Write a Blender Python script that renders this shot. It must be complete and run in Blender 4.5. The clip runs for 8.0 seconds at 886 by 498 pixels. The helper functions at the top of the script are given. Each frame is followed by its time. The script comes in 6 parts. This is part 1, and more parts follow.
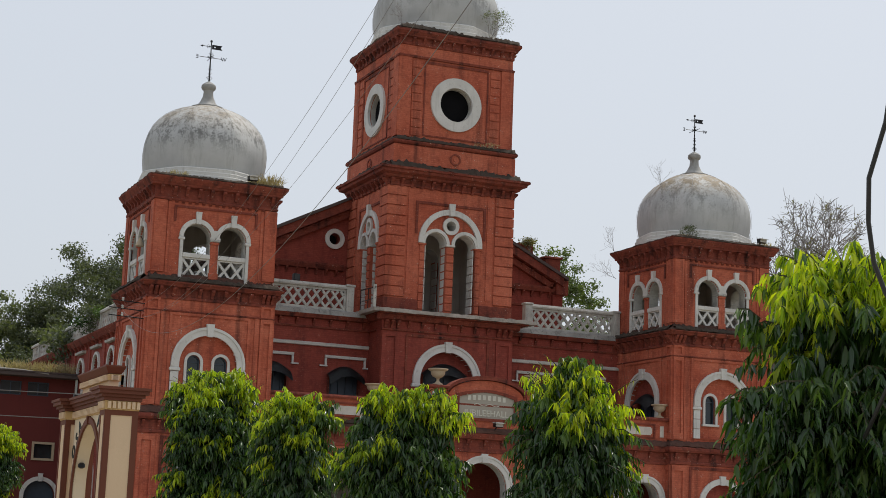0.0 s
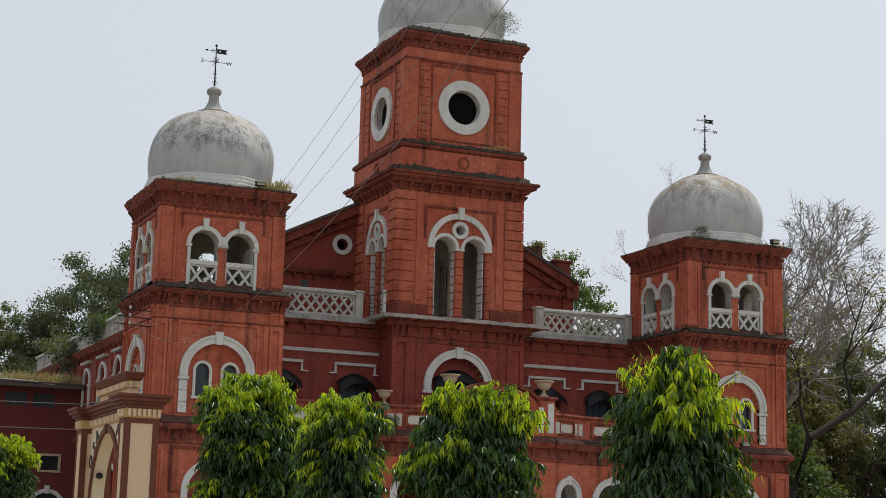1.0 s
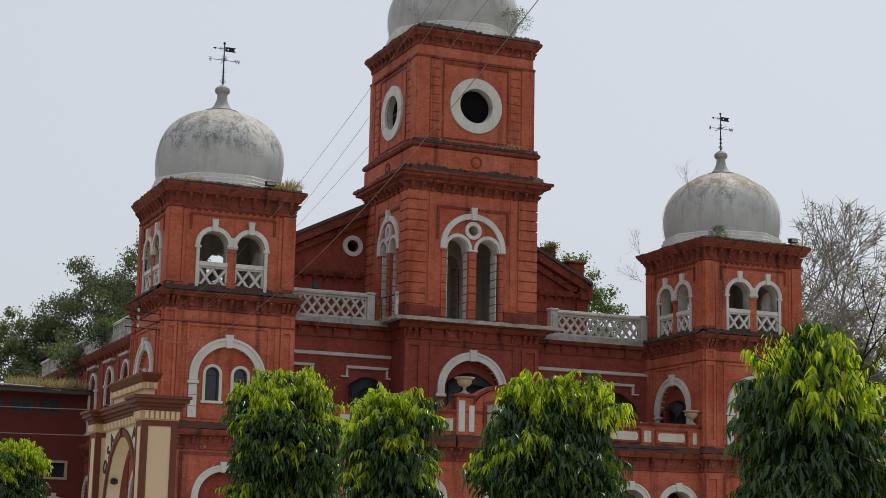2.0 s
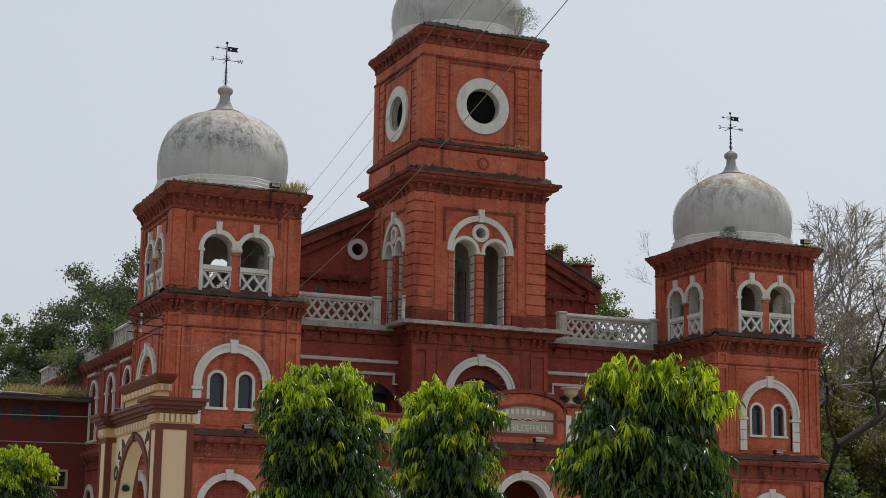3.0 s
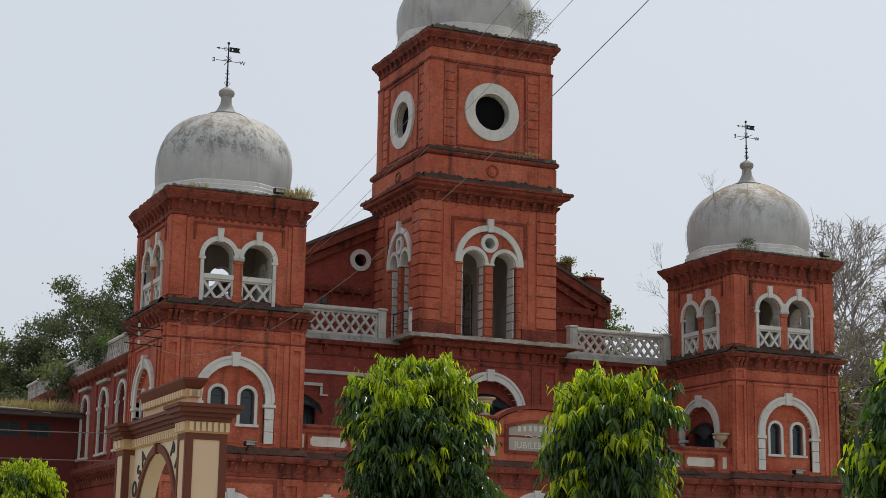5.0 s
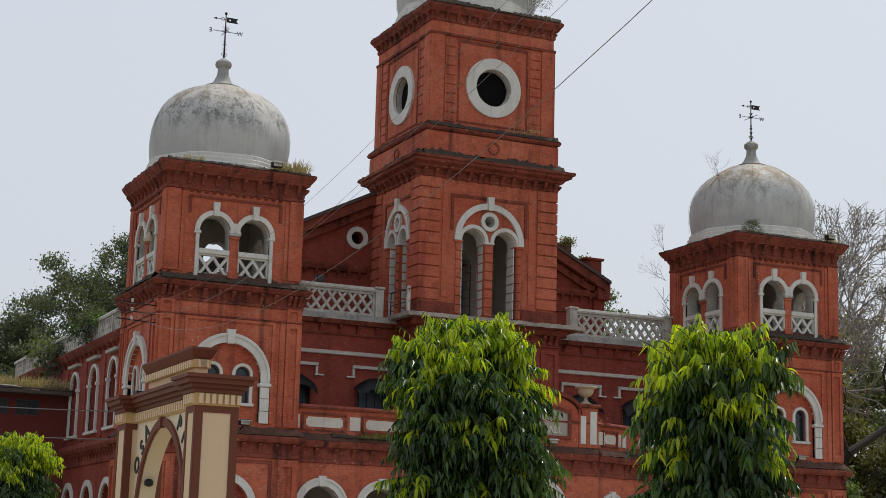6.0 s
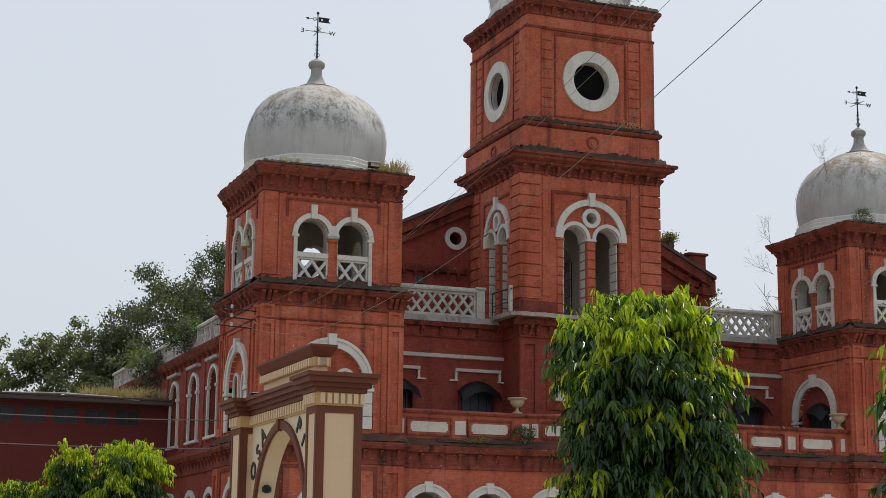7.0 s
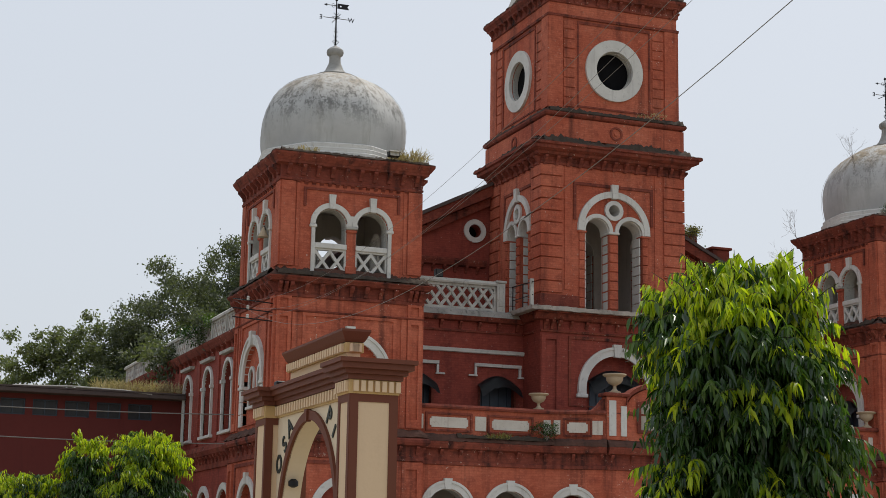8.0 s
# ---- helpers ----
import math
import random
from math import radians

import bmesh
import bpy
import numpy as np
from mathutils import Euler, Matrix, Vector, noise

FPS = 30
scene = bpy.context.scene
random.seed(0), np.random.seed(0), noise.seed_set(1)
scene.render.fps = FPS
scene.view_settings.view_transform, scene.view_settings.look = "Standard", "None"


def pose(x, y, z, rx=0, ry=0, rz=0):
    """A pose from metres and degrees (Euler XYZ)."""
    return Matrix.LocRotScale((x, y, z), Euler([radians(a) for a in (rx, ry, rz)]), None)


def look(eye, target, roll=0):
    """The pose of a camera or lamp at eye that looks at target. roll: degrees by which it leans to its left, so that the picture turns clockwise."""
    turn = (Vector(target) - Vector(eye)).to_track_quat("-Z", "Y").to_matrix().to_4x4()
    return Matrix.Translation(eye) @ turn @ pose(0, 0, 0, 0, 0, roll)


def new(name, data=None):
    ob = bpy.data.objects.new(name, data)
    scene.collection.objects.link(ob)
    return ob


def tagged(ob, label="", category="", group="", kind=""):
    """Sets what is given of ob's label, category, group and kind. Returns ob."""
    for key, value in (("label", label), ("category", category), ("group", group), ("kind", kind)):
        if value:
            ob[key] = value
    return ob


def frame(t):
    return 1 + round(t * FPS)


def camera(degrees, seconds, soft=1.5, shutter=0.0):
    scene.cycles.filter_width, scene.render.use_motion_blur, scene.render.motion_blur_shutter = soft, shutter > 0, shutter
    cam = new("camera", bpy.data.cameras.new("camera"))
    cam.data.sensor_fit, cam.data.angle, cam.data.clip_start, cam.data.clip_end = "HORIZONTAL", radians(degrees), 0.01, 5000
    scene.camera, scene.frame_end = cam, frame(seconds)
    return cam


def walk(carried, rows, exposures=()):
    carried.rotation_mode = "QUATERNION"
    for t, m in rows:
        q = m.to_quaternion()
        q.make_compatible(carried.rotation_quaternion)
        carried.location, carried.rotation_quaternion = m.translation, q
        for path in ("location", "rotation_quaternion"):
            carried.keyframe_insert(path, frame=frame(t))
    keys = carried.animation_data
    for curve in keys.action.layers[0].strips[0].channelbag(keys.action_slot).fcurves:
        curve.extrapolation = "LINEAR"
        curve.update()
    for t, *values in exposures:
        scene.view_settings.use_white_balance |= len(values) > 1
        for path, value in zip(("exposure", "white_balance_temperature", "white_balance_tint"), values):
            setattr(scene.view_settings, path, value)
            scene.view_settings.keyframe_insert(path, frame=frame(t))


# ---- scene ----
cam = camera(29.9, 8.0, 0.55)


def stand(x, y, z, tilt, heading, lean):
    """Camera pose from its place, upward tilt, heading to the right of +y and lean to its left."""
    return pose(x, y, z, 90 + tilt, 0, -heading) @ pose(0, 0, 0, 0, 0, lean)


walk(cam, [
    (0.0, stand(-25.347, -55.308, 1.654, 9.881, 23.011, 2.17)),
    (0.5, stand(-25.431, -54.883, 1.649, 9.996, 22.859, 2.591)),
    (1.0, stand(-25.471, -54.373, 1.636, 10.162, 23.106, 1.491)),
    (1.5, stand(-25.434, -53.75, 1.649, 10.279, 23.167, 1.286)),
    (1.7, stand(-25.424, -53.498, 1.648, 10.273, 23.059, 1.264)),
    (2.8, stand(-25.406, -52.157, 1.632, 10.678, 23.225, 0.956)),
    (3.0, stand(-25.406, -51.91, 1.631, 10.65, 23.262, 0.874)),
    (3.5, stand(-25.46, -51.26, 1.646, 10.566, 23.707, 0.66)),
    (4.0, stand(-25.438, -50.564, 1.666, 10.824, 23.747, 0.563)),
    (4.5, stand(-25.465, -49.961, 1.668, 11.357, 23.664, 0.686)),
    (4.7, stand(-25.461, -49.712, 1.668, 11.379, 23.835, 0.789)),
    (5.8, stand(-25.397, -48.264, 1.652, 11.198, 24.363, 1.562)),
    (6.0, stand(-25.393, -48.021, 1.649, 10.896, 24.556, 1.569)),
    (6.5, stand(-25.362, -47.392, 1.665, 10.849, 24.447, 1.269)),
    (7.0, stand(-25.343, -46.688, 1.648, 11.051, 21.526, 0.643)),
    (7.5, stand(-25.299, -46.082, 1.635, 11.065, 21.447, 0.675)),
    (8.0, stand(-25.227, -45.485, 1.661, 10.992, 21.19, 0.988)),
], [(0.0, 0.08), (1.5, 0.04), (3.0, -0.02), (3.5, 0.0), (4.5, 0.05), (6.0, 0.04), (6.5, 0.12), (8.0, 0.1)])

# ---- light: a hazy, thinly overcast midday, the sun high behind the hall ----
SUN_ELEVATION, SUN_TURN = radians(64), radians(62)      # turn: from +y towards +x
world = bpy.data.worlds.new("hazy_sky")
scene.world = world
world.use_nodes = True
wn, wl = world.node_tree.nodes, world.node_tree.links
wn.clear()
sky = wn.new("ShaderNodeTexSky")
sky.sky_type, sky.sun_disc = "NISHITA", False
sky.sun_elevation, sky.sun_rotation = SUN_ELEVATION, SUN_TURN
sky.air_density, sky.dust_density, sky.ozone_density = 1.0, 6.0, 1.0
haze = wn.new("ShaderNodeMix")
haze.data_type = "RGBA"
haze.inputs["Factor"].default_value = 0.72
haze.inputs["B"].default_value = (7.35, 7.85, 8.5, 1)
back = wn.new("ShaderNodeBackground")
back.inputs["Strength"].default_value = 0.1
wout = wn.new("ShaderNodeOutputWorld")
wl.new(sky.outputs["Color"], haze.inputs["A"])
wl.new(haze.outputs["Result"], back.inputs["Color"])
wl.new(back.outputs["Background"], wout.inputs["Surface"])

sun_data = bpy.data.lights.new("sun", "SUN")
sun_data.energy, sun_data.angle, sun_data.color = 2.6, radians(10), (1.0, 0.95, 0.86)
sun = new("sun", sun_data)
sun_way = Vector((math.sin(SUN_TURN) * math.cos(SUN_ELEVATION), math.cos(SUN_TURN) * math.cos(SUN_ELEVATION), math.sin(SUN_ELEVATION)))
sun.matrix_world = look(sun_way * 100, (0, 0, 0))


# ---- materials ----
def nodes_of(name):
    m = bpy.data.materials.new(name)
    m.use_nodes = True
    nt = m.node_tree
    return m, nt.nodes, nt.links, nt.nodes["Principled BSDF"]


def noise_node(n, l, vec, scale, detail=4.0, rough=0.55):
    t = n.new("ShaderNodeTexNoise")
    t.inputs["Scale"].default_value, t.inputs["Detail"].default_value, t.inputs["Roughness"].default_value = scale, detail, rough
    l.new(vec, t.inputs["Vector"])
    return t.outputs["Fac"]


def ramp(n, l, fac, a, b, va=0.0, vb=1.0):
    t = n.new("ShaderNodeMapRange")
    t.inputs["From Min"].default_value, t.inputs["From Max"].default_value = a, b
    t.inputs["To Min"].default_value, t.inputs["To Max"].default_value = va, vb
    l.new(fac, t.inputs["Value"])
    return t.outputs["Result"]


def mix(n, l, fac, a, b, blend="MIX"):
    t = n.new("ShaderNodeMix")
    t.data_type, t.blend_type = "RGBA", blend
    for key, v in (("Factor", fac), ("A", a), ("B", b)):
        if isinstance(v, (int, float)):
            t.inputs[key].default_value = v
        elif isinstance(v, tuple):
            t.inputs[key].default_value = (*v, 1)
        else:
            l.new(v, t.inputs[key])
    return t.outputs["Result"]


def times_(n, l, a, b):
    t = n.new("ShaderNodeMath")
    t.operation = "MULTIPLY"
    for i, v in enumerate((a, b)):
        if isinstance(v, (int, float)):
            t.inputs[i].default_value = v
        else:
            l.new(v, t.inputs[i])
    return t.outputs[0]


def bump(n, l, bsdf, height, strength, distance):
    t = n.new("ShaderNodeBump")
    t.inputs["Strength"].default_value, t.inputs["Distance"].default_value = strength, distance
    l.new(height, t.inputs["Height"])
    l.new(t.outputs["Normal"], bsdf.inputs["Normal"])


def stretch(n, l, vec, sx, sy, sz):
    t = n.new("ShaderNodeMapping")
    t.inputs["Scale"].default_value = (sx, sy, sz)
    l.new(vec, t.inputs["Vector"])
    return t.outputs["Vector"]


def position(n):
    return n.new("ShaderNodeNewGeometry").outputs["Position"]


def painted_brick(name, base, pale, dark, worn=0.5, joints=1.0):
    """Red-washed brickwork: courses of brick, faded and sooty patches, flaked spots that show pale plaster."""
    m, n, l, b = nodes_of(name)
    pos = position(n)
    sep = n.new("ShaderNodeSeparateXYZ")
    l.new(pos, sep.inputs[0])
    add = n.new("ShaderNodeMath")
    l.new(sep.outputs[0], add.inputs[0])
    l.new(sep.outputs[1], add.inputs[1])
    flat = n.new("ShaderNodeCombineXYZ")
    l.new(add.outputs[0], flat.inputs[0])
    l.new(sep.outputs[2], flat.inputs[1])
    brick = n.new("ShaderNodeTexBrick")
    brick.inputs["Scale"].default_value = 1.0
    brick.inputs["Mortar Size"].default_value = 0.011
    brick.inputs["Mortar Smooth"].default_value = 0.3
    brick.inputs["Brick Width"].default_value, brick.inputs["Row Height"].default_value = 0.24, 0.078
    brick.inputs["Color1"].default_value, brick.inputs["Color2"].default_value = (0.72, 0.70, 0.70, 1), (1.25, 1.3, 1.3, 1)
    brick.inputs["Mortar"].default_value = (0.55, 0.5, 0.48, 1)
    l.new(flat.outputs[0], brick.inputs["Vector"])
    big = noise_node(n, l, pos, 0.55, 5)
    mid = noise_node(n, l, pos, 3.2, 6, 0.65)
    fine = noise_node(n, l, pos, 38, 3)
    runs = noise_node(n, l, stretch(n, l, pos, 2.6, 2.6, 0.22), 1.0, 5, 0.6)
    c = mix(n, l, ramp(n, l, big, 0.35, 0.7), base, pale)
    c = mix(n, l, ramp(n, l, mid, 0.5, 0.75, 0, 0.75), c, dark)
    c = mix(n, l, ramp(n, l, runs, 0.52, 0.74, 0, 0.6 * worn), c, (dark[0] * 0.35, dark[1] * 0.5, dark[2] * 0.6))
    c = mix(n, l, 0.75 * joints, c, brick.outputs["Color"], "MULTIPLY")
    speck = noise_node(n, l, stretch(n, l, pos, 1.0, 1.0, 1.7), 9.0, 8, 0.75)
    c = mix(n, l, ramp(n, l, speck, 0.47, 0.36, 0, 0.4), c, dark)
    c = mix(n, l, ramp(n, l, speck, 0.54, 0.68, 0, 0.5), c, tuple(min(1.0, 1.25 * v + 0.02) for v in pale))
    flakes = times_(n, l, ramp(n, l, noise_node(n, l, pos, 9, 3), 0.67, 0.7), ramp(n, l, big, 0.45, 0.6))
    c = mix(n, l, times_(n, l, flakes, 0.55 * worn), c, (0.42, 0.27, 0.21))
    chips = times_(n, l, ramp(n, l, noise_node(n, l, pos, 17, 2), 0.70, 0.72), ramp(n, l, noise_node(n, l, pos, 0.9, 3), 0.52, 0.6))
    c = mix(n, l, times_(n, l, chips, 0.8 * worn), c, (0.58, 0.50, 0.44))
    l.new(c, b.inputs["Base Color"])
    b.inputs["Roughness"].default_value = 0.88
    b.inputs["Specular IOR Level"].default_value = 0.25
    h = mix(n, l, 0.45, brick.outputs["Color"], fine)
    bump(n, l, b, h, 0.5 * joints + 0.1, 0.012)
    return m


def plaster(name, base, stain, dirt=0.5, scale=1.0, rough=0.85):
    """Limewashed plaster with grey weathering, vertical run marks and fine grain."""
    m, n, l, b = nodes_of(name)
    pos = position(n)
    big = noise_node(n, l, pos, 0.8 * scale, 6, 0.6)
    mid = noise_node(n, l, pos, 4.5 * scale, 6, 0.7)
    runs = noise_node(n, l, stretch(n, l, pos, 3.5, 3.5, 0.35), 1.0, 5, 0.62)
    c = mix(n, l, ramp(n, l, big, 0.4, 0.72, 0, dirt), base, tuple(0.5 * (p + q) for p, q in zip(base, stain)))
    c = mix(n, l, ramp(n, l, mid, 0.56, 0.76, 0, dirt), c, stain)
    c = mix(n, l, ramp(n, l, runs, 0.57, 0.74, 0, 0.8 * dirt), c, stain)
    l.new(c, b.inputs["Base Color"])
    b.inputs["Roughness"].default_value = rough
    b.inputs["Specular IOR Level"].default_value = 0.3
    bump(n, l, b, noise_node(n, l, pos, 24 * scale, 5), 0.25, 0.01)
    return m


def domed(name, mould_amount=0.8, ochre=0.75):
    """Whitewashed dome: black mould blotches over the shoulder, ochre lichen near the crown."""
    m, n, l, b = nodes_of(name)
    tc = n.new("ShaderNodeTexCoord").outputs["Object"]
    sep = n.new("ShaderNodeSeparateXYZ")
    l.new(tc, sep.inputs[0])
    own = n.new("ShaderNodeVectorMath")
    own.operation = "MULTIPLY_ADD"
    own.inputs[1].default_value = (37.0, 53.0, 29.0)
    l.new(n.new("ShaderNodeObjectInfo").outputs["Random"], own.inputs[0])
    l.new(tc, own.inputs[2])
    tc = own.outputs[0]
    big = noise_node(n, l, tc, 0.7, 5)
    mould = noise_node(n, l, stretch(n, l, tc, 1.6, 1.6, 0.8), 1.5, 9, 0.75)
    grain = noise_node(n, l, tc, 11, 6, 0.7)
    belt = times_(n, l, ramp(n, l, sep.outputs[2], 0.9, 1.7), ramp(n, l, sep.outputs[2], 2.75, 2.1))
    crown = ramp(n, l, sep.outputs[2], 1.7, 2.45)
    c = mix(n, l, ramp(n, l, big, 0.35, 0.7), (0.50, 0.505, 0.50), (0.36, 0.365, 0.365))
    c = mix(n, l, times_(n, l, crown, ramp(n, l, mould, 0.42, 0.56, 0.1, ochre)), c, (0.24, 0.185, 0.115))
    drips = noise_node(n, l, stretch(n, l, tc, 3.4, 3.4, 0.45), 1.3, 6, 0.65)
    c = mix(n, l, times_(n, l, ramp(n, l, sep.outputs[2], 2.6, 0.6, 1.0, 0.3), ramp(n, l, drips, 0.53, 0.66, 0, 0.6)), c, (0.17, 0.16, 0.14))
    c = mix(n, l, times_(n, l, crown, ramp(n, l, grain, 0.52, 0.6, 0, 0.7)), c, (0.14, 0.12, 0.09))
    c = mix(n, l, times_(n, l, belt, ramp(n, l, times_(n, l, mould, ramp(n, l, grain, 0.25, 0.7, 0.75, 1.2)), 0.49, 0.60, 0, mould_amount)), c, (0.10, 0.10, 0.095))
    l.new(c, b.inputs["Base Color"])
    b.inputs["Roughness"].default_value = 0.7
    bump(n, l, b, grain, 0.25, 0.015)
    return m


def plain(name, colour, rough=0.6, metal=0.0, vary=0.25, scale=6.0, grain=0.2):
    m, n, l, b = nodes_of(name)
    pos = position(n)
    f = noise_node(n, l, pos, scale, 5, 0.6)
    c = mix(n, l, ramp(n, l, f, 0.3, 0.75), colour, tuple(v * (1 - vary) for v in colour))
    l.new(c, b.inputs["Base Color"])
    b.inputs["Roughness"].default_value, b.inputs["Metallic"].default_value = rough, metal
    bump(n, l, b, noise_node(n, l, pos, scale * 8, 4), grain, 0.004)
    return m


def leafy(name, dark, light, rough=0.35, through_=0.3, spec=0.5):
    """Leaves that differ one from another, glossy above, letting some light through."""
    m, n, l, b = nodes_of(name)
    geo = n.new("ShaderNodeNewGeometry")
    f = geo.outputs["Random Per Island"]
    patch = noise_node(n, l, geo.outputs["Position"], 1.4, 3)
    c = mix(n, l, f, dark, light)
    c = mix(n, l, ramp(n, l, patch, 0.35, 0.7, 0, 0.5), c, tuple(0.75 * v for v in dark))
    l.new(c, b.inputs["Base Color"])
    b.inputs["Roughness"].default_value = rough
    b.inputs["Specular IOR Level"].default_value = spec
    tr = n.new("ShaderNodeBsdfTranslucent")
    l.new(mix(n, l, 1.0, c, (1.5, 1.6, 0.55), "MULTIPLY"), tr.inputs["Color"])
    ms = n.new("ShaderNodeMixShader")
    ms.inputs[0].default_value = through_
    l.new(b.outputs[0], ms.inputs[1])
    l.new(tr.outputs[0], ms.inputs[2])
    l.new(ms.outputs[0], n["Material Output"].inputs["Surface"])
    return m


RED = painted_brick("red_washed_brick", (0.395, 0.089, 0.048), (0.53, 0.157, 0.092), (0.20, 0.045, 0.030), 1.3, 0.3)
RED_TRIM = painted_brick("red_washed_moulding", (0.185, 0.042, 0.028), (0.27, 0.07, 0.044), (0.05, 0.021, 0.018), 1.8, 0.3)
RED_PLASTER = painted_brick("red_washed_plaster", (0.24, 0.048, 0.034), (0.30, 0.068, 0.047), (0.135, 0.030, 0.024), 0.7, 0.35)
MOSSY = plaster("blackened_coping", (0.10, 0.048, 0.036), (0.02, 0.018, 0.016), 0.95, 2.6, 0.95)
MOSS = plaster("black_moss_and_litter", (0.060, 0.044, 0.033), (0.018, 0.016, 0.013), 0.95, 5.0, 0.95)
WHITE = plaster("white_limewash", (0.63, 0.62, 0.59), (0.27, 0.255, 0.235), 0.62, 1.5)
WHITE_PANEL = plaster("dirty_white_panel", (0.60, 0.56, 0.50), (0.30, 0.22, 0.18), 0.7, 2.5)
WHITE_WORN = plaster("weathered_white_limewash", (0.50, 0.49, 0.455), (0.085, 0.08, 0.072), 0.9, 2.2)
FINIAL = plaster("grey_weathered_stone", (0.36, 0.355, 0.34), (0.10, 0.098, 0.09), 0.8, 3.0)
GREY_PLASTER = plaster("grey_inner_plaster", (0.48, 0.45, 0.415), (0.30, 0.275, 0.25), 0.6)
DOME = domed("stained_white_dome")
DOME_CLEAN = domed("ochre_stained_white_dome", 0.45, 1.2)
DRIPPED = plaster("black_streaked_limewash", (0.36, 0.35, 0.33), (0.045, 0.045, 0.045), 1.1, 1.8)
SLAB = plaster("weathered_concrete", (0.42, 0.38, 0.34), (0.055, 0.045, 0.04), 1.0, 2.6)
CREAM = plaster("cream_paint", (0.71, 0.525, 0.345), (0.58, 0.42, 0.27), 0.4, 0.9, 0.7)
PALE_CREAM = plaster("pale_cream_paint", (0.71, 0.59, 0.43), (0.58, 0.47, 0.33), 0.4, 0.7, 0.7)
TAN = plaster("tan_paint", (0.56, 0.38, 0.17), (0.46, 0.31, 0.15), 0.4, 0.8, 0.7)
BROWN = plaster("brown_paint", (0.15, 0.046, 0.025), (0.10, 0.034, 0.020), 0.5, 0.9, 0.6)
# near-black filler that stands in for the darkness inside round openings
VOID = plain("dark_opening_fill", (0.006, 0.006, 0.007), 0.9, 0.0, 0.4, 3, 0.05)
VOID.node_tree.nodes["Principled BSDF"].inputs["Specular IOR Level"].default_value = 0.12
GLASS = plain("dark_window_glass", (0.02, 0.03, 0.035), 0.12, 0.0, 0.3, 3, 0.02)
BLUE_WOOD = plain("dark_blue_shutter", (0.035, 0.055, 0.08), 0.5)
AWNING = plain("dark_sheet_awning", (0.025, 0.028, 0.032), 0.45, 0.0, 0.5, 5)
IRON = plain("black_iron", (0.02, 0.02, 0.022), 0.5, 0.6)
WIRE = plain("grey_cable", (0.22, 0.21, 0.20), 0.7)
BLACK_CABLE = plain("black_cable", (0.02, 0.02, 0.02), 0.5)
LETTER = plain("dark_lettering", (0.03, 0.035, 0.03), 0.6)
PLAQUE = plaster("grey_stone_plaque", (0.36, 0.33, 0.28), (0.27, 0.25, 0.21), 0.4, 2)
PALE_LETTER = plain("pale_lettering", (0.62, 0.60, 0.52), 0.7)
URN_STONE = plaster("buff_stone", (0.46, 0.37, 0.26), (0.25, 0.20, 0.15), 0.6, 3)
ROOF = plaster("dark_roof_felt", (0.10, 0.075, 0.07), (0.05, 0.045, 0.042), 0.6)
# annexe red with the shade it stands in put into the colour
SHADE_WALL = plaster("shade_darkened_red_wall", (0.14, 0.030, 0.026), (0.09, 0.022, 0.02), 0.5, 0.6)
BARK = plaster("grey_brown_bark", (0.07, 0.055, 0.045), (0.035, 0.03, 0.025), 0.7, 6)
PALE_BARK = plaster("pale_grey_bark", (0.25, 0.225, 0.21), (0.15, 0.135, 0.125), 0.7, 4)
LEAF = leafy("glossy_dark_leaf", (0.012, 0.036, 0.009), (0.050, 0.110, 0.024), 0.27, 0.25, 0.55)
MID_LEAF = leafy("bright_green_leaf", (0.036, 0.092, 0.016), (0.125, 0.20, 0.030), 0.32, 0.38, 0.55)
# young yellow-green, its colour raised to stand in for sun glow on the tops
NEW_LEAF = leafy("sun_brightened_young_leaf", (0.24, 0.37, 0.018), (0.62, 0.63, 0.035), 0.38, 0.54)
STEM = plain("green_brown_stem", (0.06, 0.055, 0.02), 0.7)
DARK_BARK = plaster("dark_brown_bark", (0.028, 0.022, 0.018), (0.015, 0.012, 0.010), 0.7, 6)
FRESH_FAR_LEAF = leafy("fresh_green_leaf", (0.075, 0.115, 0.038), (0.18, 0.23, 0.085), 0.5, 0.3, 0.4)
FAR_LEAF = leafy("dull_green_leaf", (0.050, 0.066, 0.042), (0.135, 0.155, 0.10), 0.5, 0.35, 0.4)
FAR_LEAF_PALE = leafy("grey_green_leaf", (0.08, 0.10, 0.058), (0.165, 0.19, 0.112), 0.5, 0.42, 0.4)
OLIVE_LEAF = leafy("olive_brown_leaf", (0.11, 0.115, 0.045), (0.23, 0.20, 0.085), 0.55, 0.3, 0.3)
DRY_GRASS = leafy("dry_straw", (0.32, 0.26, 0.16), (0.55, 0.46, 0.31), 0.8, 0.2, 0.2)
GROUND = plaster("dusty_earth_and_grass", (0.24, 0.20, 0.13), (0.13, 0.13, 0.06), 0.7, 0.5, 0.95)
PAVING = plaster("grey_paving", (0.36, 0.33, 0.29), (0.24, 0.22, 0.20), 0.6, 1.0)


# ---- building helpers ----
def part(name, bm, material, parent=None, label="", smooth=False, m=None):
    """Links a bmesh (or shared mesh) as one mesh object under its thing or part."""
    if isinstance(bm, bmesh.types.BMesh):
        bmesh.ops.recalc_face_normals(bm, faces=bm.faces)
        me = bpy.data.meshes.new(name)
        bm.to_mesh(me)
        bm.free()
        me.materials.append(material)
        if smooth:
            for p in me.polygons:
                p.use_smooth = True
            me.set_sharp_from_angle(angle=radians(38))
    else:
        me = bm
    ob = new(name, me)
    if m is not None:
        ob.matrix_local = m
    if parent is not None:
        ob.parent = parent
    if label:
        ob["label"] = label
    return ob


